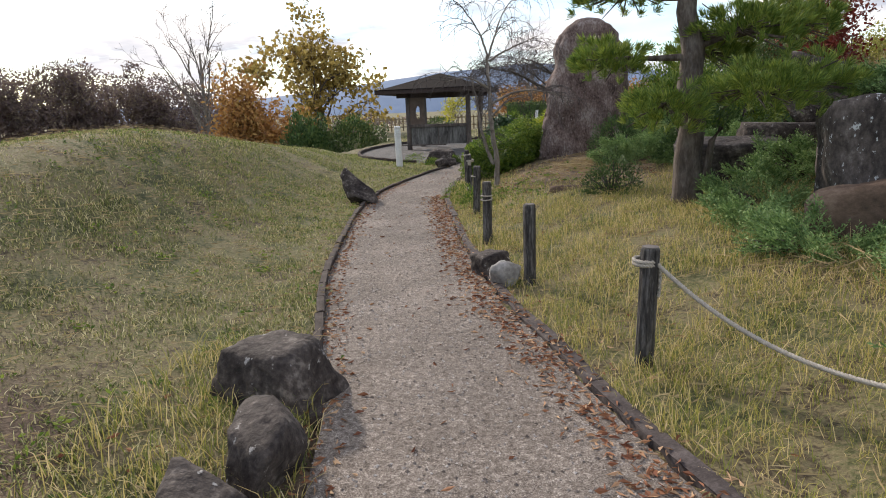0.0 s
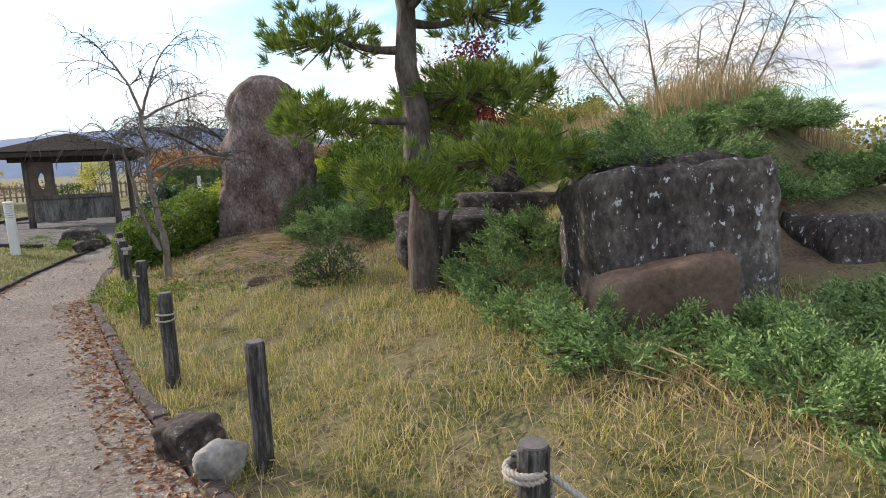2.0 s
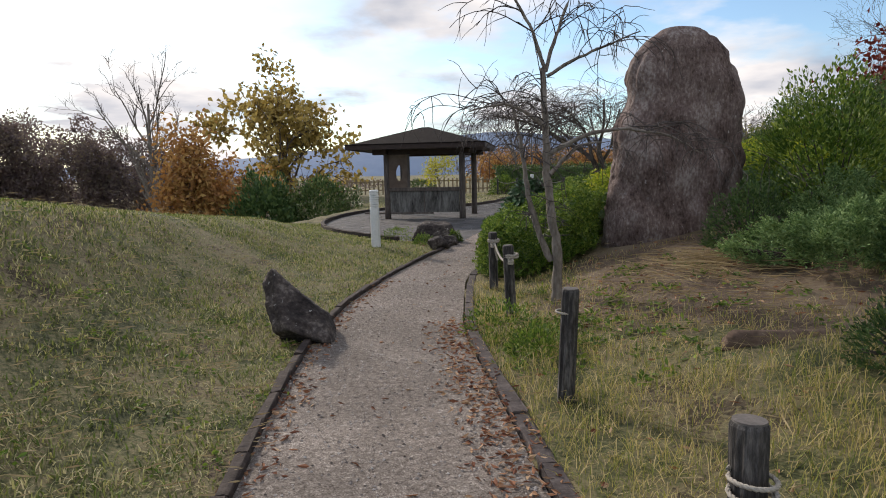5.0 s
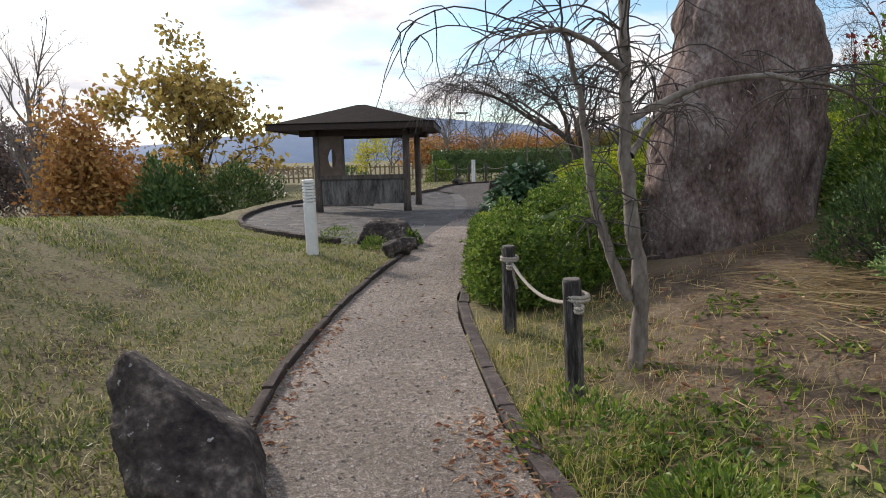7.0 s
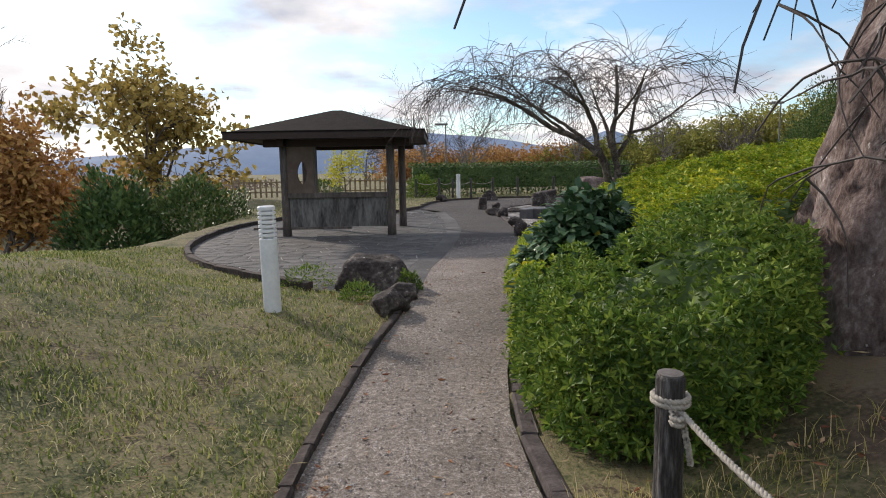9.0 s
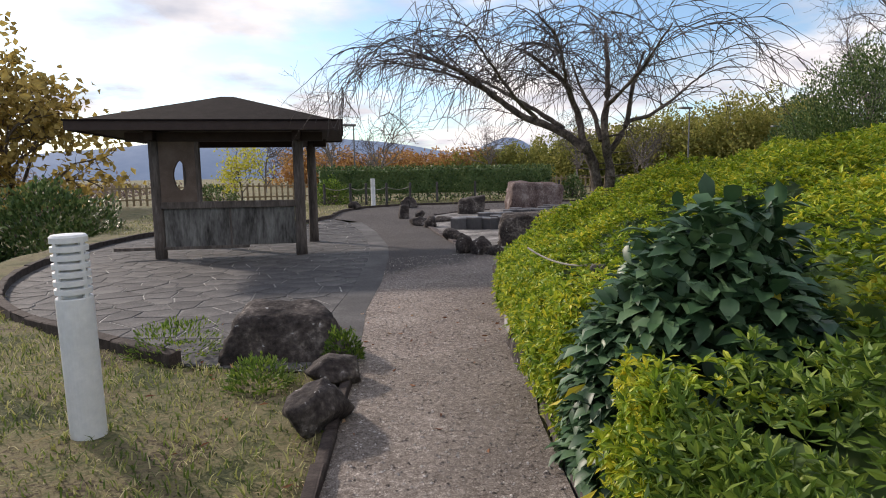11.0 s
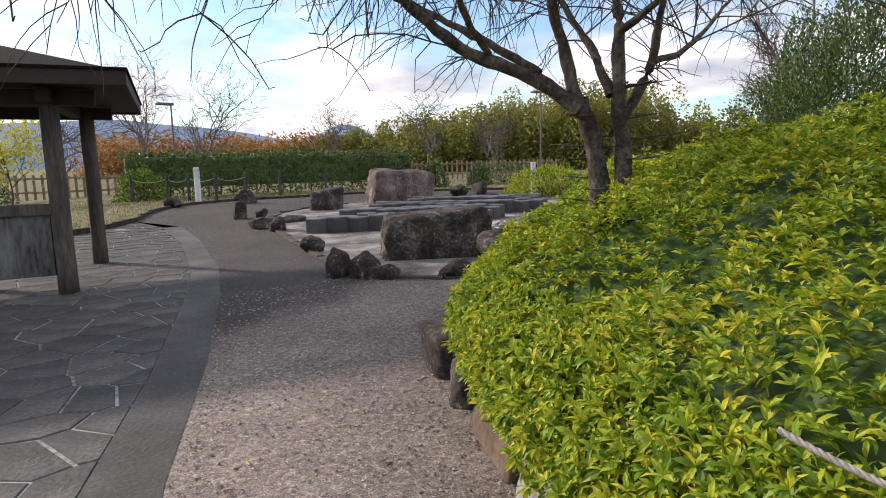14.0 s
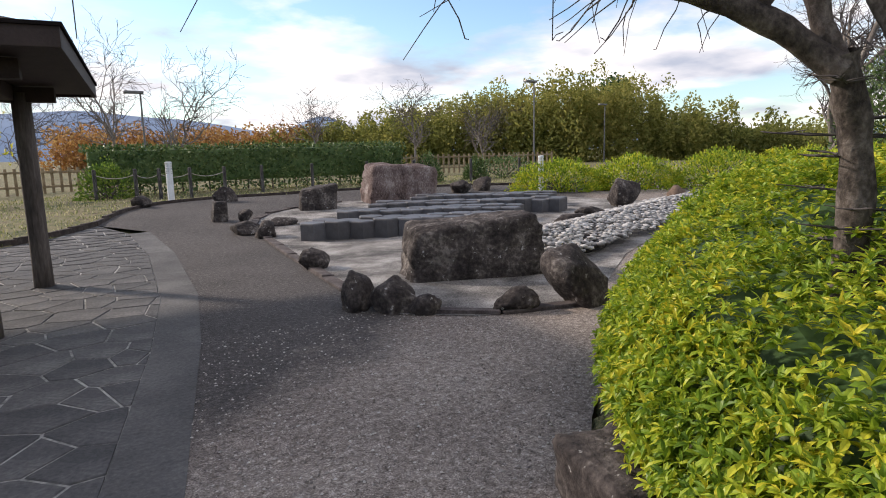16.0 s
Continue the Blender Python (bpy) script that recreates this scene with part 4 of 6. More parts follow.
# ---- dry pond ----
def build_pond():
    poly = [(3.5, 23.8), (4.1, 23.2), (5.2, 22.9), (7.6, 24.4), (10.5, 25.7), (13.5, 27.2), (14.6, 29.5), (13.6, 32.0), (11.0, 33.6), (8.0, 34.0), (5.8, 33.2), (4.7, 31.4), (4.35, 29.2), (3.85, 26.2)]
    pond = sheet("pond_bed", poly, 0.004, M_POND, "dry pond bed of pale grit and wet concrete", "pond")
    kerb("kerb", poly[9:] + poly[:3], 0.14, 0.03, 0.9, M_KERB2, "thin pale concrete rim of the dry pond")
    hexes = thing("stepping_stones", "rows of standing basalt hexagonal columns", "stone columns")
    meshes = []
    for k in range(3):
        bm = lathe([(0.235, -0.1), (0.235, 0.0), (0.235, 0.31), (0.22, 0.33)], 6)
        me = bpy.data.meshes.new("column")
        bm.to_mesh(me); bm.free()
        me.materials.append(M_HEXTOP)
        meshes.append(me)
    r = random.Random(3)
    a, b = np.array([0.925, -0.38]), np.array([0.38, 0.925])
    rows = [((4.95, 28.75), 9), ((6.1, 29.75), 9), ((7.3, 30.7), 11), ((8.9, 31.55), 9)]
    for (x, y), n in rows:
        for k in range(n):
            for lane in range(2):
                p = np.array([x, y]) + a * (0.41 * k + 0.205 * lane) + b * 0.355 * lane
                ob = new("column", meshes[k % 3])
                ob.parent = hexes
                g = 0.22 * float(smooth(28, 37, p[1]))
                ob.matrix_local = pose(p[0], p[1], g + r.uniform(-0.05, 0.0), 0, 0, math.degrees(math.atan2(a[1], a[0])) + 30 + r.uniform(-2, 2))
    rocks = [(5.25, 24.85, 1.75, 1.0, 0.72, M_ROCK, 51, -25, 1.0), (6.9, 33.0, 1.0, 0.8, 0.62, M_ROCK, 52, -10, 0.4), (9.4, 33.2, 2.1, 1.2, 1.05, M_MONO, 53, -12, 0.6),
             (3.42, 24.2, 0.42, 0.34, 0.36, M_ROCK, 54, 30, 0), (3.62, 23.85, 0.36, 0.34, 0.32, M_ROCK, 55, 0, 0), (3.8, 23.62, 0.3, 0.26, 0.18, M_ROCK, 56, 20, 0),
             (3.9, 26.3, 0.42, 0.34, 0.26, M_ROCK, 57, 0, 0), (4.45, 29.6, 0.5, 0.4, 0.3, M_ROCK, 58, 40, 0), (4.3, 30.2, 0.55, 0.5, 0.24, M_ROCK, 59, 0, 0),
             (4.35, 32.2, 0.35, 0.35, 0.42, M_ROCK, 60, 0, 0.3), (4.75, 31.7, 0.3, 0.3, 0.28, M_ROCK, 61, 0, 0), (5.2, 30.9, 0.7, 0.4, 0.16, M_ROCK, 62, 0, 0), (5.6, 36.2, 0.7, 0.4, 0.42, M_ROCK, 63, 0, 0),
             (5.05, 23.0, 0.62, 0.5, 0.55, M_ROCK, 64, 0, 0), (4.5, 23.15, 0.5, 0.3, 0.22, M_ROCK, 65, 0, 0), (7.5, 25.1, 0.9, 0.6, 0.22, M_ROCK, 66, 20, 0), (9.2, 26.9, 0.8, 0.5, 0.26, M_ROCK, 67, 0, 0),
             (11.0, 27.9, 0.9, 0.5, 0.22, M_ROCK, 68, 0, 0), (13.2, 28.9, 0.8, 0.7, 0.7, M_ROCK, 69, 0, 0), (12.2, 34.2, 0.8, 0.6, 0.4, M_ROCK, 70, 0, 0), (13.3, 34.5, 0.6, 0.6, 0.45, M_ROCK, 71, 0, 0),
             (3.5, 36.0, 0.5, 0.4, 0.3, M_ROCK, 72, 0, 0), (14.2, 28.0, 0.6, 0.5, 0.5, M_ROCK3, 73, 0, 0)]
    for x, y, w, d, h, m, s, rz, bx in rocks:
        g = 0.22 * float(smooth(28, 37, y) * smooth(-2, 3, x))
        rock("boulder", "dark brown rough boulder in the dry pond" if w > 0.8 else "small dark stone on the pond's rim", (x, y, g), (w, d, h), m, s, rz, boxy=bx, detail=5 if w > 0.8 else 4)
    # bank of pale cobbles
    r = np.random.default_rng(9)
    n = 11000
    x, y = r.uniform(6.2, 15, n), r.uniform(24.3, 29.5, n)
    line = 24.3 + (x - 6.2) * 0.33
    keep = (y > line) & (y < line + 2.1)
    x, y = x[keep], y[keep]
    z = 0.22 * smooth(28, 37, y) + 0.28 * np.clip(1 - np.abs(y - 0.33 * (x - 6.2) - 25.1) / 1.2, 0, 1) + r.uniform(0, 0.05, len(x))
    ico = bmesh.new()
    bmesh.ops.create_icosphere(ico, subdivisions=1, radius=1)
    iv = np.array([v.co[:] for v in ico.verts]); itri = np.array([[v.index for v in f.verts] for f in ico.faces])
    ico.free()
    s = r.uniform(0.03, 0.062, len(x))
    a = r.uniform(0, 6.28, len(x))
    ca, sa = np.cos(a)[:, None], np.sin(a)[:, None]
    q = iv[None] * (s[:, None, None] * np.array([[[1.3, 0.9, 0.5]]]))
    vx, vy = q[..., 0] * ca - q[..., 1] * sa, q[..., 0] * sa + q[..., 1] * ca
    v = np.stack([vx + x[:, None], vy + y[:, None], q[..., 2] + z[:, None]], -1).reshape(-1, 3)
    f = (itri[None] + (np.arange(len(x)) * len(iv))[:, None, None]).reshape(-1, 3)
    ob = np_part("cobbles", v, f, M_COBBLE, smooth=True)
    tagged(ob, "bank of pale grey rounded cobbles", "cobbles", kind="stuff")


build_pond()


# ---- plants ----
def shrub_shell(at, size, count, leaf, width, mat, name, label, category="shrub", seed=1, rosette=1, upward=0.5, lumps=0.18, rz=0, core=True, group=""):
    """A shrub: twiggy core and a shell of leaves over a lumpy dome. at: its foot; size: width, depth, height."""
    top = thing(name, label, category, at, rz, group=group)
    r = np.random.default_rng(seed)
    n = max(1, count // rosette)
    d = unit(r.normal(size=(n, 3)))
    d[:, 2] = np.abs(d[:, 2]) * 1.0 - 0.12
    d = unit(d)
    o = seed * 2.3
    lump = np.array([noise.noise((x * 2.2 + o, y * 2.2, z * 2.2)) + 0.5 * noise.noise((x * 5 + o, y * 5, z * 5)) for x, y, z in d])
    rad = (1 + lumps * lump * 1.6) * r.uniform(0.80, 1.03, n)
    half = np.array([size[0] / 2, size[1] / 2, size[2]])
    p = d * rad[:, None] * half
    p[:, 2] = np.maximum(p[:, 2], 0.02)
    p = np.repeat(p, rosette, 0)
    out = np.repeat(d, rosette, 0) + r.normal(size=(len(p), 3)) * (0.75 if rosette > 1 else 0.5) + np.array([0, 0, upward])
    v, f = (ovals if leaf >= 0.12 and width > 0.065 and leaf < 0.14 else leaves)(p, out, leaf * r.uniform(0.7, 1.2, len(p)), width * r.uniform(0.8, 1.2, len(p)), 0.2, seed)
    tagged(np_part("foliage", v, f, mat, top, smooth=leaf >= 0.12), kind="stuff")
    if core:
        lines = []
        for k in range(26):
            t = d[k % n] * half * 0.9
            lines.append((np.array([[0, 0, -0.05], t * 0.4 + r.normal(size=3) * 0.03, t]), np.array([0.02, 0.013, 0.004])))
        v, f = tubes(lines, 4)
        tagged(np_part("branchwork", v, f, M_TWIG, top), kind="stuff")
    return top


def needle_spray(at, size, count, mat, name, label, seed, category="shrub", rz=0, spray=0.115):
    """A low juniper: feathery sprays that reach outwards and up."""
    top = thing(name, label, category, at, rz)
    r = np.random.default_rng(seed)
    half = np.array([size[0] / 2, size[1] / 2, size[2]])
    tufts = max(10, int(17 * size[0] * size[1] + 6))
    c = unit(r.normal(size=(tufts, 3)) * np.array([1, 1, 0.7]))
    c[:, 2] = np.abs(c[:, 2])
    c = c * r.uniform(0.45, 1.0, tufts)[:, None] * half
    reach = unit(c * np.array([1, 1, 0.5]) + np.array([0, 0, 0.18]) + r.normal(size=(tufts, 3)) * 0.12)
    per = max(8, count // tufts)
    n = tufts * per
    along = r.uniform(-0.5, 1.0, n)
    fan = np.repeat(reach, per, 0)
    p = np.repeat(c, per, 0) + fan * (along * 0.20)[:, None] + r.normal(size=(n, 3)) * np.array([0.07, 0.07, 0.03]) * (1.25 - along)[:, None]
    p[:, 2] = np.maximum(p[:, 2], 0.015)
    out = unit(fan * 0.9 + np.array([0, 0, 0.22]) + r.normal(size=(n, 3)) * 0.36)
    m = 9
    t = np.tile(np.linspace(0.1, 1, m), n)
    base, o = np.repeat(p, m, 0), np.repeat(out, m, 0)
    ln = np.repeat(spray * r.uniform(0.7, 1.3, n), m)
    side = unit(np.cross(o, np.array([0, 0, 1.0]))) * np.where(np.arange(n * m) % 2, 1, -1)[:, None]
    pos = base + o * (ln * t)[:, None]
    ahead = o + side * 0.8 + r.normal(size=(n * m, 3)) * 0.35
    v, f = leaves(pos, ahead, ln * 0.42 * (1.15 - 0.6 * t), 0.013, 0.1, seed)
    tagged(np_part("foliage", v, f, mat, top), kind="stuff")
    lines = [(np.array([[0, 0, -0.03], q * 0.55 + np.array([0, 0, 0.02]), q]), np.array([0.018, 0.011, 0.004])) for q in p[:30]]
    v, f = tubes(lines, 4)
    tagged(np_part("branchwork", v, f, M_BARK, top), kind="stuff")
    return top


def grow(seed, height, radius, limbs, levels=4, spread=0.7, droop=0.0, fork=0.3, lean=(0, 0), twigs=5, shrink=0.62, wobble=0.22, thin=0.003):
    """A bare tree's skeleton: lists of (points, radii), and the twig ends with their directions."""
    r = np.random.default_rng(seed)
    lines, ends = [], []

    def shoot(p, d, length, rad, level):
        steps = max(4, 7 - level)
        pts, rr = [p], [rad]
        for k in range(steps):
            d = unit(d + r.normal(size=3) * wobble * (0.6 + 0.25 * level) + np.array([0, 0, (0.10 if level < 2 else 0.04) - droop * level * 0.10]))
            p = p + d * length / steps
            pts.append(p); rr.append(rad * (1 - 0.62 * (k + 1) / steps))
        lines.append((np.array(pts), np.maximum(np.array(rr), thin)))
        ends.append((pts[-1], d, level))
        if level >= levels:
            return
        for k in range(twigs if level else limbs):
            j = r.integers(max(1, int(steps * (fork if level == 0 else 0.25))), steps + 1)
            a = unit(np.cross(d, r.normal(size=3)))
            nd = unit(d * (1 - spread * 0.5) + a * spread * r.uniform(0.7, 1.2))
            shoot(pts[j], nd, length * shrink * r.uniform(0.75, 1.15), rr[j] * 0.72, level + 1)

    shoot(np.array([0.0, 0, -0.15]), unit(np.array([lean[0], lean[1], 1.0])), height * 0.55, radius, 0)
    return lines, ends


def tree(name, label, at, skeleton, bark, leaf_mat=None, per_end=0, leaf=0.1, width=0.06, puff=0.4, seed=1, level=2, sides=6, category="tree"):
    top = thing(name, label, category, at)
    lines, ends = skeleton
    thick = [l for l in lines if l[1][0] > 0.02] or lines[:1]
    thin = [l for l in lines if l[1][0] <= 0.02]
    v, f = tubes(thick, sides)
    np_part("trunk", v, f, bark, top, smooth=True)
    if thin:
        v, f = tubes(thin, 3)
        tagged(np_part("fine_branchwork", v, f, M_TWIG, top), kind="stuff")
    if leaf_mat and per_end:
        r = np.random.default_rng(seed)
        c = np.array([e[0] for e in ends if e[2] >= level])
        p = np.repeat(c, per_end, 0) + r.normal(size=(len(c) * per_end, 3)) * puff
        v, f = leaves(p, r.normal(size=p.shape), leaf * r.uniform(0.7, 1.3, len(p)), width, 0.2, seed)
        np_part("crown", v, f, leaf_mat, top)
    return top


# --- the azalea bank ---
BANK = [(0.58, 13.75), (1.3, 13.45), (2.1, 13.9), (2.3, 14.9), (3.2, 15.6), (5.0, 15.8), (8.0, 15.5), (10.5, 16.5), (11.5, 20.0), (9.5, 23.0), (7.5, 23.4), (5.2, 22.25), (3.55, 21.2), (2.85, 20.5), (2.42, 19.8), (1.85, 18.5), (1.62, 17.7), (1.28, 16.9), (0.96, 15.9), (0.70, 15.0)]


def bank_depth(x, y):
    """Distance inwards from the bank's outline."""
    best = np.full(np.shape(x), 1e9)
    for (x0, y0), (x1, y1) in zip(BANK, BANK[1:] + BANK[:1]):
        dx, dy = x1 - x0, y1 - y0
        t = np.clip(((x - x0) * dx + (y - y0) * dy) / (dx * dx + dy * dy), 0, 1)
        best = np.minimum(best, np.hypot(x - x0 - t * dx, y - y0 - t * dy))
    return np.where(inside(BANK, x, y), best, -best)


def bank_top(x, y):
    d = bank_depth(x, y)
    h = 0.78 * np.sqrt(np.clip(1 - (1 - np.clip((d + 0.08) / 0.34, 0, 1)) ** 2, 0, 1))
    lump = np.array([0.15 * noise.noise((a * 1.4, b * 1.4, 5)) + 0.10 * noise.noise((a * 4, b * 4, 2)) for a, b in zip(np.ravel(x), np.ravel(y))]).reshape(np.shape(x))
    h = h * smooth(0.35, 0.62, np.hypot(x - 1.45, y - 15.9))
    return ground_z(x, y) + h * (1 + lump * np.where(y < 15.4, 2.6, 1.8))


def build_bank(y0, y1, mat, name, label, seed):
    top = thing(name, label, "hedge")
    r = np.random.default_rng(seed)
    xs, ys = np.arange(0.3, 11.8, 0.12), np.arange(max(13.2, y0 - 0.1), min(23.7, y1 + 0.2), 0.12)
    X, Y = np.meshgrid(xs, ys)
    D = bank_depth(X, Y)
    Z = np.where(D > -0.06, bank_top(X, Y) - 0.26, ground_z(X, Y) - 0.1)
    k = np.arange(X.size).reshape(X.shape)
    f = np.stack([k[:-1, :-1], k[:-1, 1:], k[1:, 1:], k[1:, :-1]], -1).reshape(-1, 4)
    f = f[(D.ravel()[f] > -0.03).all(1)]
    # solid sheet below the leaves, its dark colour standing in for shade
    tagged(np_part("branchwork", np.stack([X, Y, Z], -1).reshape(-1, 3), f, M_DARKLEAF, top, "dark sheet coloured as the shade between leaves"), kind="stuff")
    n = int(6100 * (y1 - y0))
    x, y = r.uniform(0.4, 11.6, n), r.uniform(y0, y1, n)
    keep = inside(BANK, x, y) & (r.uniform(size=n) < np.clip(1.3 - (x - 1.5) * 0.13, 0.35, 1))
    keep &= np.hypot(x - 1.45, y - 15.9) > 0.5
    x, y = x[keep], y[keep]
    edge = resample(BANK[10:] + BANK[:4], 0.0035)
    edge = edge[(edge[:, 1] > y0) & (edge[:, 1] < y1)]
    e = edge[r.integers(0, len(edge), int(len(edge) * 2.6))]
    e = e[np.hypot(e[:, 0] - 1.45, e[:, 1] - 15.9) > 0.62]
    hgt = r.uniform(0.04 + 0.22 * smooth(17.0, 17.8, e[:, 1]) * smooth(21.6, 20.8, e[:, 1]), 0.72)
    e = e + r.normal(size=e.shape) * 0.04
    inward = 0.16 * (hgt / 0.72) ** 3 - 0.17 * smooth(15.8, 17.2, e[:, 1]) * np.sin(np.pi * np.clip((hgt - 0.12) / 0.6, 0, 1))
    dirn = unit(np.array([4.2, 18.5]) - e)
    face = np.column_stack([e + dirn * inward[:, None], ground_z(e[:, 0], e[:, 1]) + hgt])
    crown = np.column_stack([x, y, bank_top(x, y) + np.minimum(r.normal(-0.03, 0.055, len(x)), 0.05)])
    for pts, nrm in ((crown, np.array([[0, 0, 1.0]])), (face, np.column_stack([-dirn, np.full(len(e), 0.35)]))):
        m = 7
        p = np.repeat(pts, m, 0)
        size = np.repeat(r.uniform(0.75, 1.4, len(pts)), m)
        axis = np.repeat(unit(np.broadcast_to(nrm, pts.shape) + r.normal(size=pts.shape) * 0.38 + np.array([0, 0, 0.35])), m, 0)
        u = unit(np.cross(axis, np.array([0.31, 0.17, 0.93])))
        w = np.cross(axis, u)
        a = np.repeat(r.uniform(0, 6.283, len(pts)), m) + np.tile(np.arange(m) * 2.4, len(pts)) + r.normal(0, 0.25, len(p))
        rise = np.tile(np.linspace(0.15, 0.95, m), len(pts))
        ray = axis * rise[:, None] + (np.cos(a)[:, None] * u + np.sin(a)[:, None] * w)
        v, f = (ovals if y0 > 15 and len(pts) < 60000 else leaves)(p, ray, size * r.uniform(0.036, 0.054, len(p)), size * r.uniform(0.014, 0.019, len(p)), 0.2, seed + 1)
        tagged(np_part("foliage", v, f, mat, top), kind="stuff")


build_bank(15.25, 23.5, M_AZALEA, "azalea_hedge", "broad clipped azalea bank in yellow-green leaf", 21)
build_bank(13.3, 15.3, M_AZALEAD, "azalea_bush", "dense green azalea bush beside the path", 22)
aucuba = shrub_shell((1.52, 15.9, 0.06), (1.05, 1.15, 1.16), 5200, 0.12, 0.066, M_AUCUBA, "aucuba_shrub", "glossy dark-leaved evergreen shrub with a few yellow leaves", seed=11, upward=-0.6, lumps=0.12)
spots = np.random.default_rng(12).normal(size=(40, 3)) * np.array([1, 1, 0.5])
spots = unit(spots + np.array([0, 0, 0.2])) * np.array([0.60, 0.67, 1.08])
v, f = leaves(spots, spots * np.array([1, 1, 0]) + np.array([0, 0, -0.4]), 0.13, 0.05, 0.2, 3)
tagged(np_part("yellow_leaves", v, f, M_YELLOWLEAF, aucuba, "yellowed leaves"), kind="stuff")

# --- junipers and bushes on the rocky bank ---
for k, (x, y, w, d, h) in enumerate(((3.55, 5.45, 1.1, 0.9, 0.42), (4.5, 4.7, 1.6, 1.0, 0.45), (3.9, 4.35, 0.9, 0.7, 0.25), (5.6, 4.5, 1.7, 1.2, 0.5), (4.6, 7.6, 1.6, 1.0, 0.5), (3.9, 7.2, 0.9, 0.8, 0.4), (3.35, 6.2, 0.8, 0.6, 0.3),
                                     (3.6, 3.2, 1.0, 1.0, 0.5), (5.9, 7.3, 2.6, 1.3, 0.6), (7.5, 7.3, 2.4, 1.3, 0.5), (8.4, 6.5, 2.0, 1.3, 0.5), (7.0, 6.5, 1.4, 0.8, 0.4), (4.9, 9.6, 1.8, 1.2, 0.6), (3.9, 11.6, 1.9, 1.3, 0.75), (5.2, 11.9, 2.2, 1.5, 0.9), (4.6, 12.9, 1.4, 1.1, 0.7))):
    needle_spray((x, y, float(ground_z(x, y)) + (0.28 if (x, y) == (5.9, 7.3) else -0.02)), (w, d, h * (0.36 if y < 5.6 else 0.7)), int(900 * w * d * (1 + h)), M_JUNIPER, "juniper", "spreading green juniper on the rocky bank", 60 + k)
shrub_shell((2.72, 8.95, float(ground_z(2.7, 8.9))), (0.75, 0.7, 0.5), 2600, 0.04, 0.016, M_DARKLEAF, "clipped_bush", "small dark round bush in dry grass", seed=31)
shrub_shell((3.55, 12.6, float(ground_z(3.5, 12.6))), (1.0, 0.9, 0.75), 4200, 0.045, 0.02, M_DARKLEAF, "clipped_bush", "dark evergreen bush beside the standing stone", seed=32)
shrub_shell((4.7, 11.0, float(ground_z(4.7, 11.0))), (1.4, 1.2, 0.95), 5200, 0.07, 0.03, M_DARKLEAF, "camellia_bush", "dense dark evergreen bush on the bank", seed=33)
shrub_shell((5.2, 13.9, float(ground_z(5.2, 13.9))), (2.0, 1.7, 1.75), 9000, 0.08, 0.035, M_AZALEAD, "evergreen_bush", "tall rounded evergreen bush on the bank", seed=34)
shrub_shell((5.4, 11.8, float(ground_z(5.4, 11.8))), (1.9, 1.6, 1.2), 9000, 0.055, 0.026, M_AZALEAD, "evergreen_bush", "low green broad-leaved bush among junipers", seed=35)
tree("red_tree", "round tree in dark red autumn leaf behind the bank", (9.0, 17.6, float(ground_z(9.0, 17.6))), grow(38, 4.8, 0.12, 10, 3, 0.6, 0.0, 0.1, (0, 0), 5, 0.6), M_BARK, M_REDLEAF, 22, 0.12, 0.08, 0.30, 38, 1)
shrub_shell((8.2, 16.8, 1.1), (3.4, 2.6, 1.9), 30000, 0.05, 0.026, M_HEDGE, "evergreen_bush", "big dark evergreen bush behind the azaleas", seed=36)
shrub_shell((8.8, 20.9, 0.5), (3.3, 2.9, 2.5), 46000, 0.05, 0.026, M_HEDGE, "evergreen_bush", "tall loose evergreen bush behind the azaleas", seed=37)


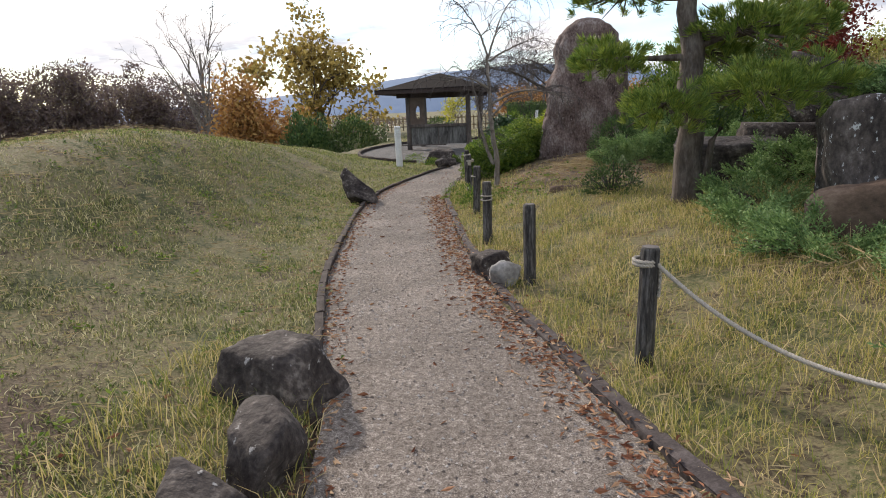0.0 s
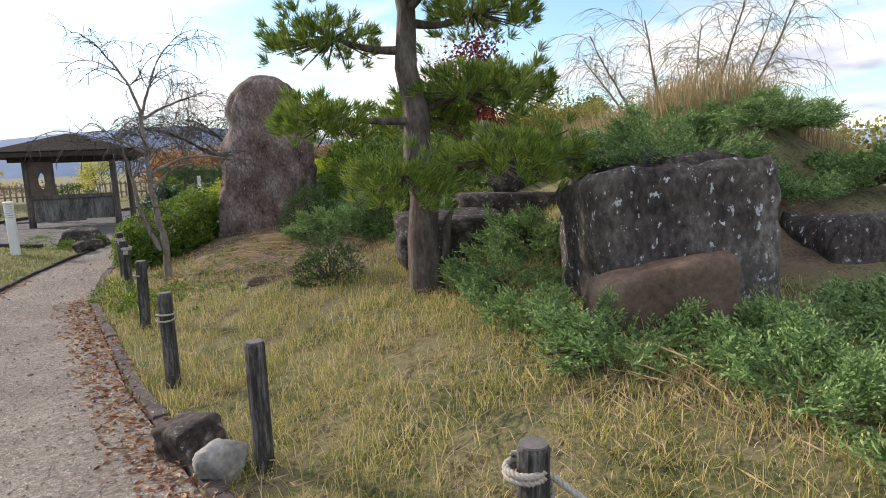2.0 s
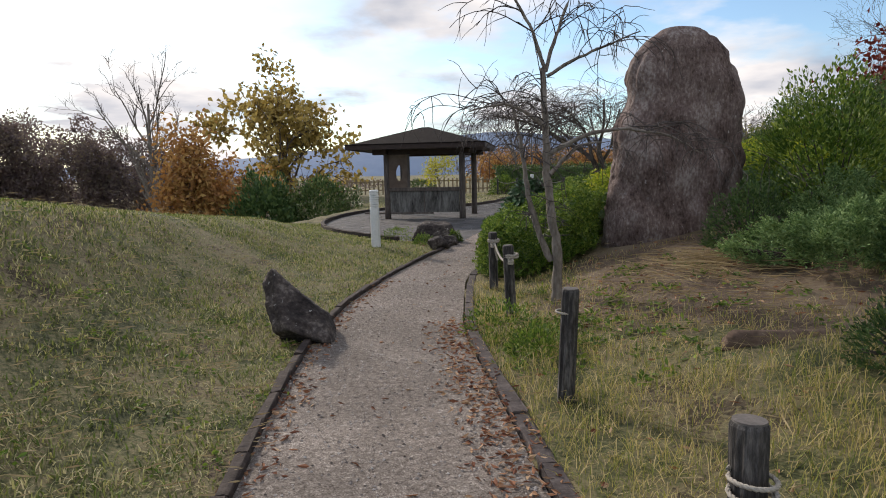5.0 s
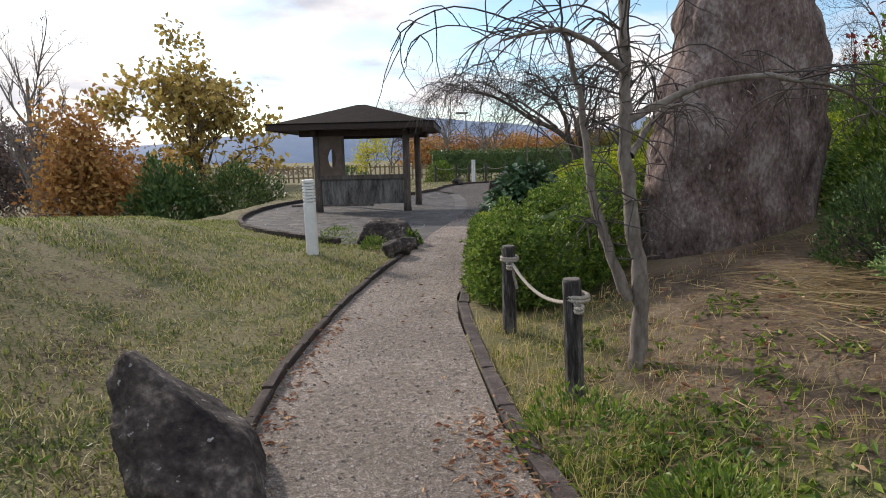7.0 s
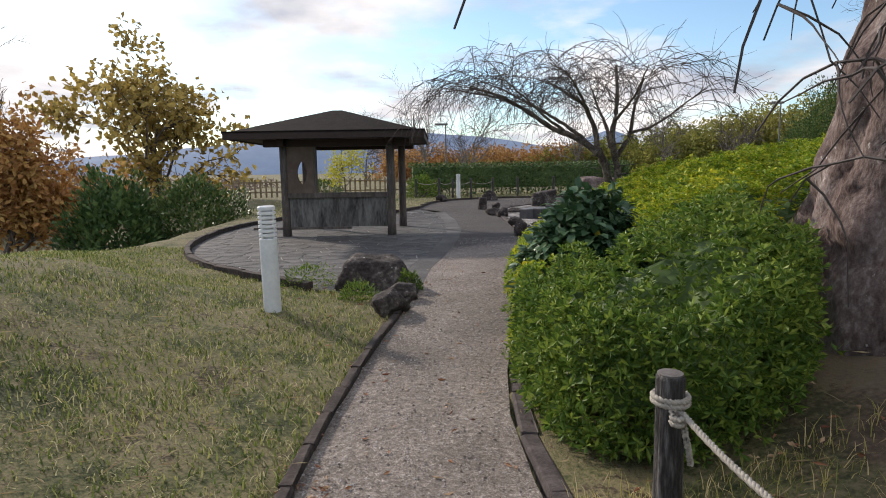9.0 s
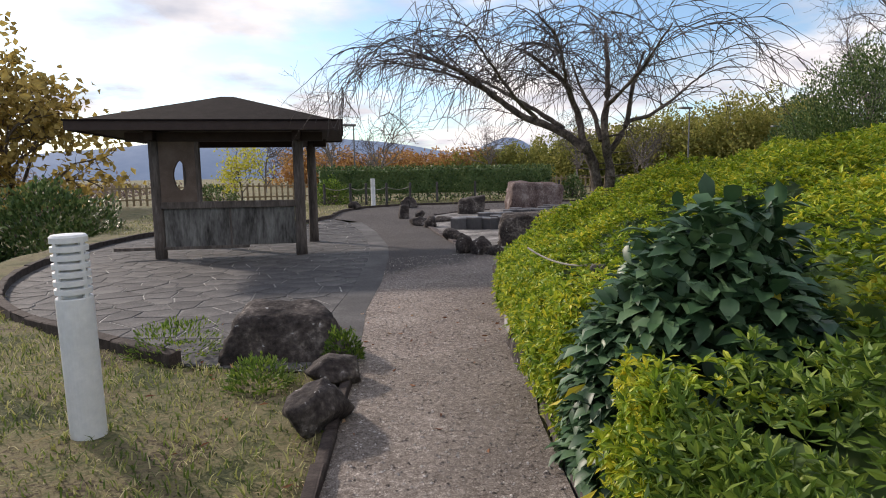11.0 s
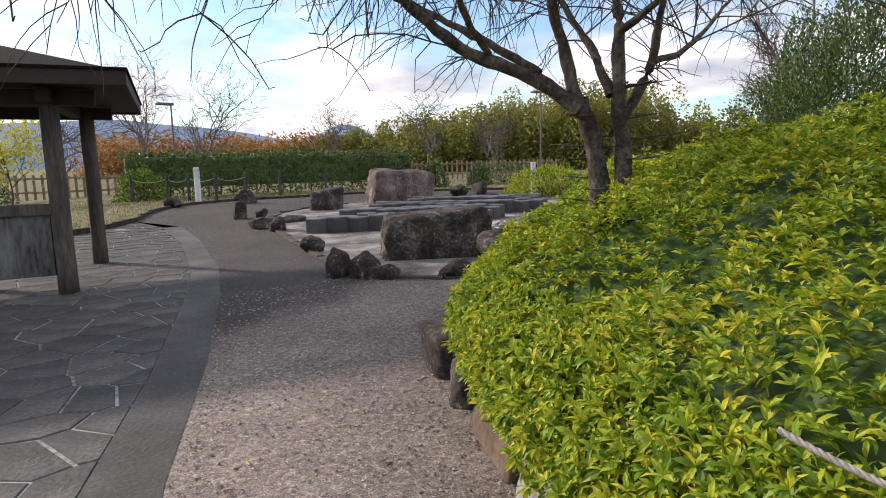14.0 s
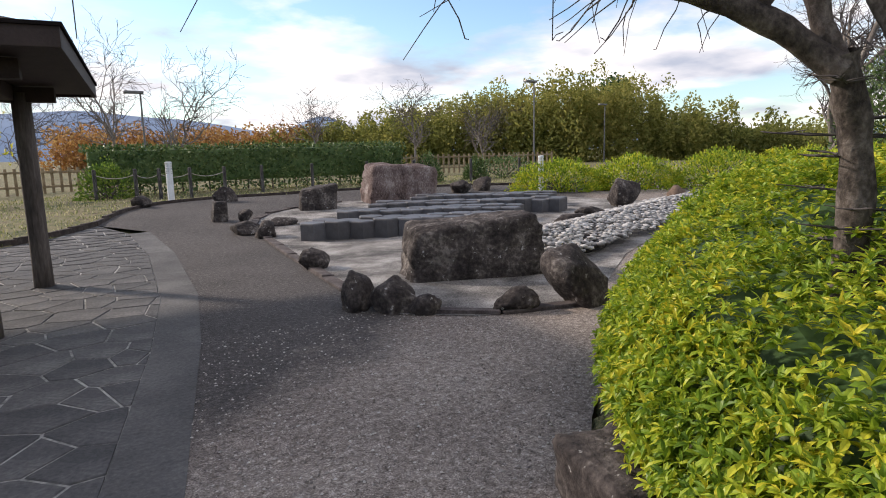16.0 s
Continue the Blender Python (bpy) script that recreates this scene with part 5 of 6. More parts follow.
# --- the pine ---
def build_pine():
    g = float(ground_z(3.31, 7.72))
    top = thing("pine_tree", "cloud-pruned pine with layered needle pads", "tree", (3.31, 7.72, g))
    trunk = np.array([[0, 0, -0.1], [0.0, 0, 0.1], [-0.02, 0.0, 0.5], [0.03, 0.02, 0.9], [-0.04, 0, 1.3], [0.0, 0.04, 1.7], [-0.10, 0.03, 2.1], [-0.06, 0.05, 2.6], [-0.16, 0.06, 3.1], [-0.12, 0.04, 3.7]])
    rad = np.array([0.20, 0.17, 0.148, 0.138, 0.13, 0.122, 0.105, 0.085, 0.065, 0.035])
    pads = [(-0.74, 0.50, 2.46, 0.44, 2.25), (-0.90, 0.08, 1.66, 0.46, 1.62), (-0.52, -0.60, 1.13, 0.42, 1.08), (0.50, -0.08, 1.92, 0.58, 1.72), (0.40, -0.80, 1.28, 0.52, 1.12), (0.65, -0.15, 2.66, 0.48, 2.5),
            (-0.2, 0.1, 3.5, 0.55, 3.3), (0.35, 0.6, 1.75, 0.48, 1.5), (1.05, -0.5, 1.35, 0.46, 1.2), (1.15, 0.1, 2.0, 0.46, 1.8), (-0.1, -0.35, 2.9, 0.3, 2.6)]
    lines = [(trunk, rad), (np.array([[0.03, -0.05, 0.05], [0.16, -0.12, 0.35], [0.19, -0.14, 0.7], [0.28, -0.16, 0.85]]), np.array([0.045, 0.04, 0.035, 0.03]))]
    r = np.random.default_rng(2)
    pos, out = [], []
    for x, y, z, s, z0 in pads:
        root = np.array([np.interp(z0, trunk[:, 2], trunk[:, 0]), np.interp(z0, trunk[:, 2], trunk[:, 1]), z0])
        tip = np.array([x, y, z])
        mid = (root + tip) / 2 + np.array([0, 0, -0.06]) + r.normal(size=3) * 0.05
        lines.append((resample([root, mid, tip], 0.08), np.linspace(0.045, 0.014, len(resample([root, mid, tip], 0.08)))))
        n = int(125 * s / 0.5)
        ang, q = r.uniform(0, 6.283, n), np.sqrt(r.uniform(0, 1, n))
        tuft = tip + np.stack([np.cos(ang) * q * s * r.uniform(0.85, 1.15), np.sin(ang) * q * s, 0.30 * s * (1 - q ** 2) - 0.12 + r.normal(size=n) * 0.09], 1)
        for t in tuft[:: 4]:
            lines.append((np.array([mid * 0.3 + tip * 0.7, t - [0, 0, 0.05]]), np.array([0.012, 0.005])))
        m = 42
        pos.append(np.repeat(tuft, m, 0) + r.normal(size=(n * m, 3)) * 0.012)
        lean = np.stack([np.cos(ang) * q, np.sin(ang) * q, np.full(n, 0.9)], 1)
        out.append(np.repeat(lean, m, 0) * 0.9 + r.normal(size=(n * m, 3)) * 0.42)
    v, f = tubes(lines, 10)
    np_part("trunk", v, f, M_BARK, top, "fissured brown bark with pale flakes", True)
    pos, out = np.concatenate(pos), np.concatenate(out)
    v, f = leaves(pos, out, r.uniform(0.08, 0.145, len(pos)), 0.0095, 0.1, 5)
    tagged(np_part("needles", v, f, M_PINE, top), kind="stuff")


build_pine()

# --- bare trees ---
def weeping(name, label, at, stems, bark, seed, boughs, reach, drop, twigs, low=0.3, floor=0.8, fine=None):
    """A leafless tree from its main stems: (points, first radius, last radius); boughs spring from them and weep."""
    top = thing(name, label, "tree", at)
    r = np.random.default_rng(seed)
    thick, thin = [], []
    for pts, r0, r1 in stems:
        p = resample(pts, 0.07)
        p = p + np.cumsum(r.normal(size=p.shape) * 0.006, 0)
        thick.append((p, np.linspace(r0, r1, len(p)) * (1 + 0.08 * np.sin(np.arange(len(p)) * 1.3 + r.uniform(0, 6)))))
    for p, rr in list(thick):
        ln = len(p) * 0.07
        for _ in range(int(boughs * ln) + 1):
            j = int(len(p) * r.uniform(low, 0.98))
            if rr[j] > 0.085:
                continue
            a = r.uniform(0, 6.283)
            d = unit(np.array([math.cos(a), math.sin(a), r.uniform(0.1, 0.7)]) + unit(p[min(j + 1, len(p) - 1)] - p[j - 1]) * 0.5)
            L = reach * r.uniform(0.5, 1.15)
            q, pts = p[j], [p[j]]
            for k in range(9):
                d = unit(d + np.array([0, 0, -drop * 0.12 * k * 0.45]) + r.normal(size=3) * 0.13)
                if q[2] < floor + 0.25:
                    d = unit(np.array([d[0], d[1], abs(d[2]) * 0.3]))
                q = q + d * L / 9 * (0.2 if q[2] < floor + 0.25 else 1)
                pts.append(q)
            pts = np.array(pts)
            r0 = min(rr[j] * 0.45, 0.0065)
            thin.append((pts, np.linspace(r0, 0.003, len(pts))))
            for _ in range(twigs):
                i = r.integers(1, 9)
                dd = unit(pts[i + 1 if i < 9 else 9] - pts[i] + r.normal(size=3) * 0.10)
                qq, tp = pts[i], [pts[i]]
                for k in range(5):
                    dd = unit(dd + np.array([0, 0, -drop * 0.16]) + r.normal(size=3) * 0.2)
                    if qq[2] < floor:
                        dd = unit(np.array([dd[0], dd[1], 0.1]))
                    qq = qq + dd * L * r.uniform(0.05, 0.11) * (0.2 if qq[2] < floor else 1)
                    tp.append(qq)
                thin.append((np.array(tp), np.linspace(0.0042, 0.0017, 6)))
    v, f = tubes(thick, 10)
    np_part("trunk", v, f, bark, top, smooth=True)
    v, f = tubes(thin, 4)
    tagged(np_part("fine_branchwork", v, f, fine or M_TWIG, top), kind="stuff")


gp = float(ground_z(1.24, 11.95))
weeping("plum_tree", "leafless young weeping plum with pale mottled bark", (1.24, 11.95, gp), [
    ([(0, 0, -0.1), (0.0, 0, 0.5), (-0.05, 0, 1.0), (-0.06, 0.02, 1.6), (-0.10, 0.0, 2.35)], 0.055, 0.026),
    ([(-0.05, 0, 0.42), (-0.20, 0.05, 0.75), (-0.30, 0.1, 1.1), (-0.36, 0.1, 1.6), (-0.45, 0.15, 2.0)], 0.036, 0.013),
    ([(-0.10, 0, 2.3), (-0.25, 0.05, 2.75), (-0.55, 0.0, 3.2), (-0.75, 0.0, 3.35)], 0.022, 0.006),
    ([(-0.10, 0, 2.3), (0.03, 0.05, 2.8), (0.2, 0.0, 3.2), (0.42, 0.05, 3.25)], 0.022, 0.006),
    ([(-0.10, 0, 2.25), (0.3, -0.1, 2.45), (0.8, -0.15, 2.62)], 0.02, 0.005),
    ([(-0.08, 0, 1.75), (-0.5, -0.1, 2.0), (-0.85, -0.2, 1.9)], 0.025, 0.006),
    ([(-0.08, 0, 1.5), (0.35, -0.15, 1.75), (0.9, -0.3, 1.7), (1.3, -0.35, 1.5)], 0.026, 0.006),
    ([(-0.06, 0, 1.3), (0.25, 0.3, 1.6), (0.6, 0.6, 1.65)], 0.025, 0.006)], M_BARKP, 3, 9.0, 0.9, 1.0, 5)
weeping("cherry_tree", "leafless weeping cherry with dark spreading limbs", (3.70, 20.17, 0.28), [
    ([(0.03, 0.02, -0.3), (0.02, 0.02, 0.5), (0.0, 0.03, 0.9), (-0.06, 0.05, 1.15), (-0.13, 0.07, 1.33), (-0.18, 0.08, 1.46)], 0.088, 0.058),
    ([(0.07, -0.04, -0.3), (0.05, -0.03, 0.5), (0.03, -0.03, 0.95), (0.03, -0.04, 1.25), (-0.02, -0.07, 1.45), (-0.10, -0.12, 1.74), (0.02, -0.05, 2.05), (0.08, 0.05, 2.4), (0.06, 0.1, 2.8)], 0.085, 0.02),
    ([(-0.18, 0.08, 1.42), (-0.35, 0.28, 1.66), (-0.59, 0.53, 1.81), (-0.83, 0.63, 1.93), (-1.05, 0.68, 2.11), (-1.35, 0.55, 2.28), (-1.75, 0.3, 2.42), (-2.2, 0.1, 2.5)], 0.056, 0.014),
    ([(-0.18, 0.10, 1.40), (-0.17, 0.23, 1.74), (-0.26, 0.23, 1.99), (-0.42, 0.12, 2.22), (-0.75, 0.0, 2.34), (-1.1, -0.1, 2.5)], 0.050, 0.014),
    ([(0.04, -0.05, 1.3), (0.14, -0.12, 1.50), (0.24, -0.17, 1.75), (0.25, -0.2, 2.1), (0.4, -0.25, 2.5)], 0.042, 0.012),
    ([(-0.04, -0.06, 1.5), (-0.06, 0.13, 1.88), (-0.10, 0.35, 2.14), (-0.2, 0.45, 2.5)], 0.036, 0.012),
    ([(0.24, -0.17, 1.72), (0.7, -0.1, 1.85), (1.2, 0.0, 2.15), (1.7, 0.1, 2.4)], 0.026, 0.007),
    ([(-0.59, 0.53, 1.81), (-1.1, 0.2, 2.05), (-1.6, -0.5, 2.3), (-2.0, -1.0, 2.42)], 0.026, 0.007),
    ([(-0.35, 0.28, 1.66), (-0.8, 1.0, 2.2), (-1.3, 1.6, 2.6), (-1.7, 2.0, 2.8)], 0.032, 0.008),
    ([(-1.05, 0.68, 2.11), (-1.7, 1.0, 2.45), (-2.4, 1.2, 2.6)], 0.024, 0.007),
    ([(-0.42, 0.12, 2.22), (-0.9, -0.6, 2.5), (-1.4, -1.1, 2.6)], 0.024, 0.007),
    ([(-0.02, -0.1, 1.9), (0.05, -0.7, 2.25), (-0.1, -1.3, 2.5)], 0.026, 0.007)], M_CHERRY, 6, 8.0, 1.5, 0.9, 8, floor=1.6)


# --- rough grass, lawn and litter ---
def scatter(n, x0, x1, y0, y1, seed):
    r = np.random.default_rng(seed)
    return r.uniform(x0, x1, n), r.uniform(y0, y1, n), r


def hard_ground(x, y):
    return inside(PATH_POLY, x, y) | inside(PAVED, x, y) | inside(APRON, x, y)


def field(name, label, x, y, r, hmin, hmax, width, mat, lean=0.6, seed=1, cluster=0.0):
    gl, gr = path_gap(x, y)
    keep = ~hard_ground(x, y) & (np.minimum(-gl, 0) + np.maximum(gl, 0) > -99)
    if cluster:
        c = np.array([noise.noise((a * 2.3, b * 2.3, 9)) + 0.5 * noise.noise((a * 7, b * 7, 4)) for a, b in zip(x, y)])
        keep &= r.uniform(-0.5, 0.6, len(x)) < c + 0.25 - cluster
    x, y = x[keep], y[keep]
    v, f = blades(np.column_stack([x, y, ground_z(x, y) - 0.01]), r.uniform(hmin, hmax, len(x)), width, lean, seed)
    ob = np_part(name, v, f, mat)
    return tagged(ob, label, "grass", kind="stuff")


x, y, r = scatter(420000, -7.5, 0.4, 1.0, 20.5, 41)
k = (path_gap(x, y)[0] > 0.03) & (r.uniform(size=len(x)) < np.clip(1.3 - (y - 2) * 0.07, 0.22, 1) * np.clip(1.25 + x * 0.16, 0.25, 1))
field("lawn_grass", "short yellowing lawn on the mound", x[k], y[k], r, 0.02, 0.065, 0.007, M_LAWN, 1.6, 1, 0.08)
x, y, r = scatter(75000, -8.5, 0.2, 7.0, 24.0, 48)
k = (path_gap(x, y)[0] > 0.04) & (r.uniform(size=len(x)) < smooth(6.0, 11.0, y))
field("lawn_grass", "short green lawn beside the path and terrace", x[k], y[k], r, 0.03, 0.07, 0.010, M_GREENLAWN, 1.3, 11)
x, y, r = scatter(170000, 0.3, 5.6, 1.2, 13.4, 42)
k = (path_gap(x, y)[1] > 0.10) & (r.uniform(size=len(x)) < 1 - 1.3 * np.maximum(bell(x, y, 2.9, 11.9, 1.8, 2.3), 0.6 * bell(x, y, 5, 5, 1.5, 1)))
field("rough_grass", "knee-low straw and green grass below the rocks", x[k], y[k], r, 0.03, 0.13, 0.0042, M_ROUGH, 1.3, 2, 0.05)
x, y, r = scatter(9000, 0.3, 4.5, 2.0, 13.4, 43)
k = (path_gap(x, y)[1] > 0.1) & (bell(x, y, 2.9, 11.9, 1.8, 2.3) < 0.3)
field("tall_grass", "taller seeding grass stems in tufts", x[k], y[k], r, 0.12, 0.26, 0.0038, M_ROUGH, 0.7, 3, 0.25)
x, y, r = scatter(9000, 6.6, 10.4, 7.4, 11.6, 44)
field("dry_reed_grass", "tall dry straw-coloured grass on the bank", x, y, r, 0.4, 0.85, 0.012, M_STRAW, 0.5, 4)
x, y, r = scatter(3600, -1.0, 0.25, 2.1, 4.3, 45)
k = path_gap(x, y)[0] > 0.0
field("tufted_grass", "yellow-green grass tufts round the rocks", x[k], y[k], r, 0.07, 0.2, 0.005, M_ROUGH, 1.3, 5, 0.1)
x, y, r = scatter(26000, -4, 26, 31, 44, 46)
field("far_lawn", "short lawn beyond the dry pond", x, y, r, 0.03, 0.09, 0.02, M_LAWN, 1.0, 6)


def build_litter():
    r = np.random.default_rng(77)
    line = resample(RIGHT[2:12], 0.01)
    p = line[r.integers(0, len(line), 2300)] + np.column_stack([r.normal(-0.10, 0.11, 2300), r.normal(0, 0.05, 2300)])
    q = np.column_stack([r.uniform(-1.0, 2.2, 500), r.uniform(1.5, 20, 500)])
    s = np.column_stack([r.uniform(1.2, 4.5, 500), r.uniform(10.0, 13.5, 500)])
    edge = resample(LEFT[2:14], 0.01)
    e = edge[r.integers(0, len(edge), 900)] + np.column_stack([r.normal(0.06, 0.07, 900), r.normal(0, 0.05, 900)])
    p = np.vstack([p, q, s, e])
    z = np.where(hard_ground(p[:, 0], p[:, 1]), 0.008, ground_z(p[:, 0], p[:, 1]) + 0.03)
    a = r.uniform(0, 6.283, len(p))
    v, f = leaves(np.column_stack([p, z]), np.column_stack([np.cos(a), np.sin(a), r.normal(size=len(p)) * 0.12]), r.uniform(0.03, 0.07, len(p)), r.uniform(0.012, 0.026, len(p)), 0.3, 8)
    tagged(np_part("leaf_litter", v, f, M_LITTER), "fallen red-brown leaves along the path's edge", "leaf litter", kind="stuff")


build_litter()


def build_pebbles():
    r = np.random.default_rng(5)
    x, y = r.uniform(-1.1, 4.2, 42000), r.uniform(1.2, 24, 42000)
    k = (inside(PATH_POLY, x, y) | inside(APRON, x, y)) & (r.uniform(size=len(x)) < np.clip(1.1 - np.abs(y - 12) * 0.02, 0.3, 1))
    x, y = x[k], y[k]
    n = len(x)
    s = r.uniform(0.004, 0.011, n)[:, None, None]
    o = np.array([[1, 0, 0], [0, 1, 0], [-1, 0, 0], [0, -1, 0], [0, 0, 0.7]])[None] * s * r.uniform(0.7, 1.3, (n, 5, 1))
    v = (o + np.column_stack([x, y, np.full(n, 0.001)])[:, None]).reshape(-1, 3)
    f = (np.array([[0, 1, 4], [1, 2, 4], [2, 3, 4], [3, 0, 4]])[None] + (np.arange(n) * 5)[:, None, None]).reshape(-1, 3)
    tagged(np_part("gravel", v, f, M_PEBBLE), "loose gravel grains on the path", "gravel", kind="stuff")


def build_straw(n, cx, cy, sx, sy, az0, seed, length=0.4):
    r = np.random.default_rng(seed)
    x, y = r.normal(cx, sx, n), r.normal(cy, sy, n)
    k = ~hard_ground(x, y)
    x, y = x[k], y[k]
    a = r.normal(az0, 0.55, len(x))
    d = np.column_stack([np.cos(a), np.sin(a), r.normal(0, 0.08, len(x))])
    v, f = leaves(np.column_stack([x, y, ground_z(x, y) + r.uniform(0.02, 0.09, len(x))]), d, r.uniform(0.3, 1.2, len(x)) * length, 0.009, 0.2, seed)
    tagged(np_part("straw", v, f, M_STRAW), "cut dry straw lying on the slope", "straw", kind="stuff")


def build_weeds(n, x0, x1, y0, y1, seed, mat, size=0.05):
    r = np.random.default_rng(seed)
    x, y = r.uniform(x0, x1, n), r.uniform(y0, y1, n)
    k = ~hard_ground(x, y)
    p = np.repeat(np.column_stack([x, y])[k], 14, 0)
    p = p + r.normal(size=p.shape) * 0.06
    v, f = leaves(np.column_stack([p, ground_z(p[:, 0], p[:, 1]) + 0.015]), r.normal(size=(len(p), 3)) * np.array([1, 1, 0.3]) + np.array([0, 0, 0.35]), size * r.uniform(0.6, 1.3, len(p)), size * 0.45, 0.2, seed)
    tagged(np_part("weeds", v, f, mat), "low broad-leaved weeds in the turf", "weeds", kind="stuff")


build_pebbles()
build_straw(420, 2.75, 12.3, 0.5, 0.35, -0.5, 1, 0.6)
build_straw(900, 2.5, 11.4, 0.9, 0.9, 0.4, 2, 0.22)
build_straw(500, 3.35, 4.7, 0.5, 0.5, 0.9, 3, 0.35)
build_straw(7000, -3.0, 6.5, 2.4, 4.5, 0.3, 4, 0.13)
build_straw(1200, 2.2, 6.0, 0.8, 2.5, 0.3, 5, 0.2)
build_weeds(240, -6.0, 0.2, 1.6, 12.0, 6, M_AZALEAD, 0.045)
build_weeds(60, 0.5, 3.2, 9.5, 12.8, 7, M_AZALEAD, 0.06)
build_weeds(60, 0.6, 1.7, 10.2, 11.4, 8, M_AZALEAD, 0.06)


# ---- the distance ----
def clipped_hedge(at, size, rz, count, label, seed):
    top = thing("clipped_hedge", label, "hedge", at, rz)
    r = np.random.default_rng(seed)
    L, D, H = size
    p = np.column_stack([r.uniform(-L / 2, L / 2, count), r.uniform(-D / 2, D / 2, count), r.uniform(0.05, H, count)])
    w = r.integers(0, 4, count)
    p[w == 0, 1] = -D / 2; p[w == 1, 1] = -D / 2; p[w == 2, 2] = H; p[w == 3, 1] = D / 2
    p += r.normal(size=p.shape) * 0.05
    v, f = leaves(p, r.normal(size=p.shape) + np.array([0, -0.6, 0.2]), 0.13, 0.08, 0.2, seed)
    np_part("foliage", v, f, M_HEDGE, top)
    bm = box((L - 0.2, D - 0.25, H * 0.72), (0, 0, H * 0.60), 0.1)
    part("branchwork", bm, M_HEDGE, top, "dense shaded inside")
    lines = [(np.array([[x, 0, -0.1], [x, 0, H * 0.5]]), np.array([0.03, 0.02])) for x in np.arange(-L / 2 + 0.2, L / 2, 0.45)]
    v, f = tubes(lines, 5)
    tagged(np_part("stems", v, f, M_BARK, top), kind="stuff")


for k, (x, y, w, d, h) in enumerate(((15.2, 33.0, 3.2, 1.8, 0.95), (17.6, 31.9, 3.2, 2.0, 1.05), (20.2, 30.6, 3.4, 2.2, 1.15), (23.0, 29.2, 3.6, 2.2, 1.2), (16.8, 27.2, 3.5, 1.8, 0.6))):
    shrub_shell((x, y, 0.1), (w, d, h), 5200, 0.10, 0.05, M_AZALEA, "azalea_bush", "low clipped azalea in yellow-green leaf", "shrub", 80 + k, rz=-25)
for k, (x, y, w, h) in enumerate(((-0.95, 19.0, 0.7, 0.28), (0.28, 18.35, 0.3, 0.22), (-0.35, 17.9, 0.4, 0.2), (0.62, 11.1, 0.7, 0.26), (0.85, 10.4, 0.5, 0.22))):
    shrub_shell((x, y, float(ground_z(x, y))), (w, w * 0.8, h), 700, 0.045, 0.016, M_AZALEAD, "low_bush", "small low green plant beside the path", "shrub", 90 + k, core=False)
clipped_hedge((8.6, 41.6, 0.22), (11.5, 0.9, 1.55), -3, 7000, "long clipped dark green hedge on bare stems", 5)
for k, (x, y) in enumerate(((2.9, 39.8), (3.9, 39.2), (4.5, 38.9), (5.3, 38.6), (6.4, 38.9), (7.7, 39.2), (9.56, 39.4), (12.0, 39.9), (13.8, 39.4), (16.0, 38.6), (17.7, 37.6))):
    copy_thing(first_post, pose(x, y, float(ground_z(x, y)), 0, 0, k * 31) @ Matrix.Diagonal((1, 1, 1.25, 1)))


far_rope = thing("rope", "thin rope slung along the far lawn posts", "rope")
FAR = [(2.9, 39.8), (3.9, 39.2), (4.5, 38.9), (5.3, 38.6), (6.4, 38.9)]
for (x0, y0), (x1, y1) in zip(FAR[:-1], FAR[1:]):
    rope_line(sag((x0, y0, float(ground_z(x0, y0)) + 0.75), (x1, y1, float(ground_z(x1, y1)) + 0.75), 0.12), "span", far_rope, 0.013)
for k, (x, y, w, h) in enumerate(((3.3, 40.6, 1.7, 1.1), (13.0, 40.5, 1.4, 1.2), (15.0, 40.2, 1.2, 1.1), (17.2, 39.8, 1.0, 0.9), (-1.6, 43.5, 2.2, 0.9), (19.5, 40.5, 3.0, 1.0))):
    shrub_shell((x, y, 0.2), (w, w, h), 1500, 0.11, 0.06, M_HEDGE if k else M_AZALEAD, "low_bush", "rounded green bush on the far lawn", "shrub", 120 + k)


def woods(name, label, x0, x1, y0, y1, height, count, leaf, mat, seed, base=0.0, tall=1.1):
    """A far belt of trees: many leafy plumes of uneven height."""
    r = np.random.default_rng(seed)
    pts = []
    n = max(6, int(math.hypot(x1 - x0, y1 - y0) / 1.4))
    for k in range(n):
        t = (k + r.uniform(-0.4, 0.4)) / n
        for row in range(2):
            c = np.array([x0 + (x1 - x0) * t, y0 + (y1 - y0) * t]) + r.normal(size=2) * 1.5 + row * np.array([2.0, 3.0])
            h = height(t) * r.uniform(0.80, 1.05) * (1 + 0.08 * row)
            for _ in range(9):
                m = count // (18 * n)
                s = r.uniform(0.8, 1.9)
                z = r.uniform(0.05, 1.0) ** 0.8 * max(h - s * tall, 0.2)
                o = np.array([r.normal() * 1.4, r.normal() * 1.4, z])
                d = unit(r.normal(size=(m, 3))) * (s * r.uniform(0.7, 1.05, m))[:, None]
                pts.append(d * np.array([1.2 - 0.2 * tall, 1.2 - 0.2 * tall, tall]) + o + np.array([c[0], c[1], base]))
    p = np.concatenate(pts)
    v, f = leaves(p, r.normal(size=p.shape) + np.array([0, 0, -0.3]), leaf * r.uniform(0.6, 1.3, len(p)), leaf * 0.5, 0.2, seed)
    tagged(np_part(name, v, f, mat), label, "trees", kind="stuff")


def polar(az_deg, dist, y0=10.0):
    return dist * math.sin(radians(az_deg)), y0 + dist * math.cos(radians(az_deg))


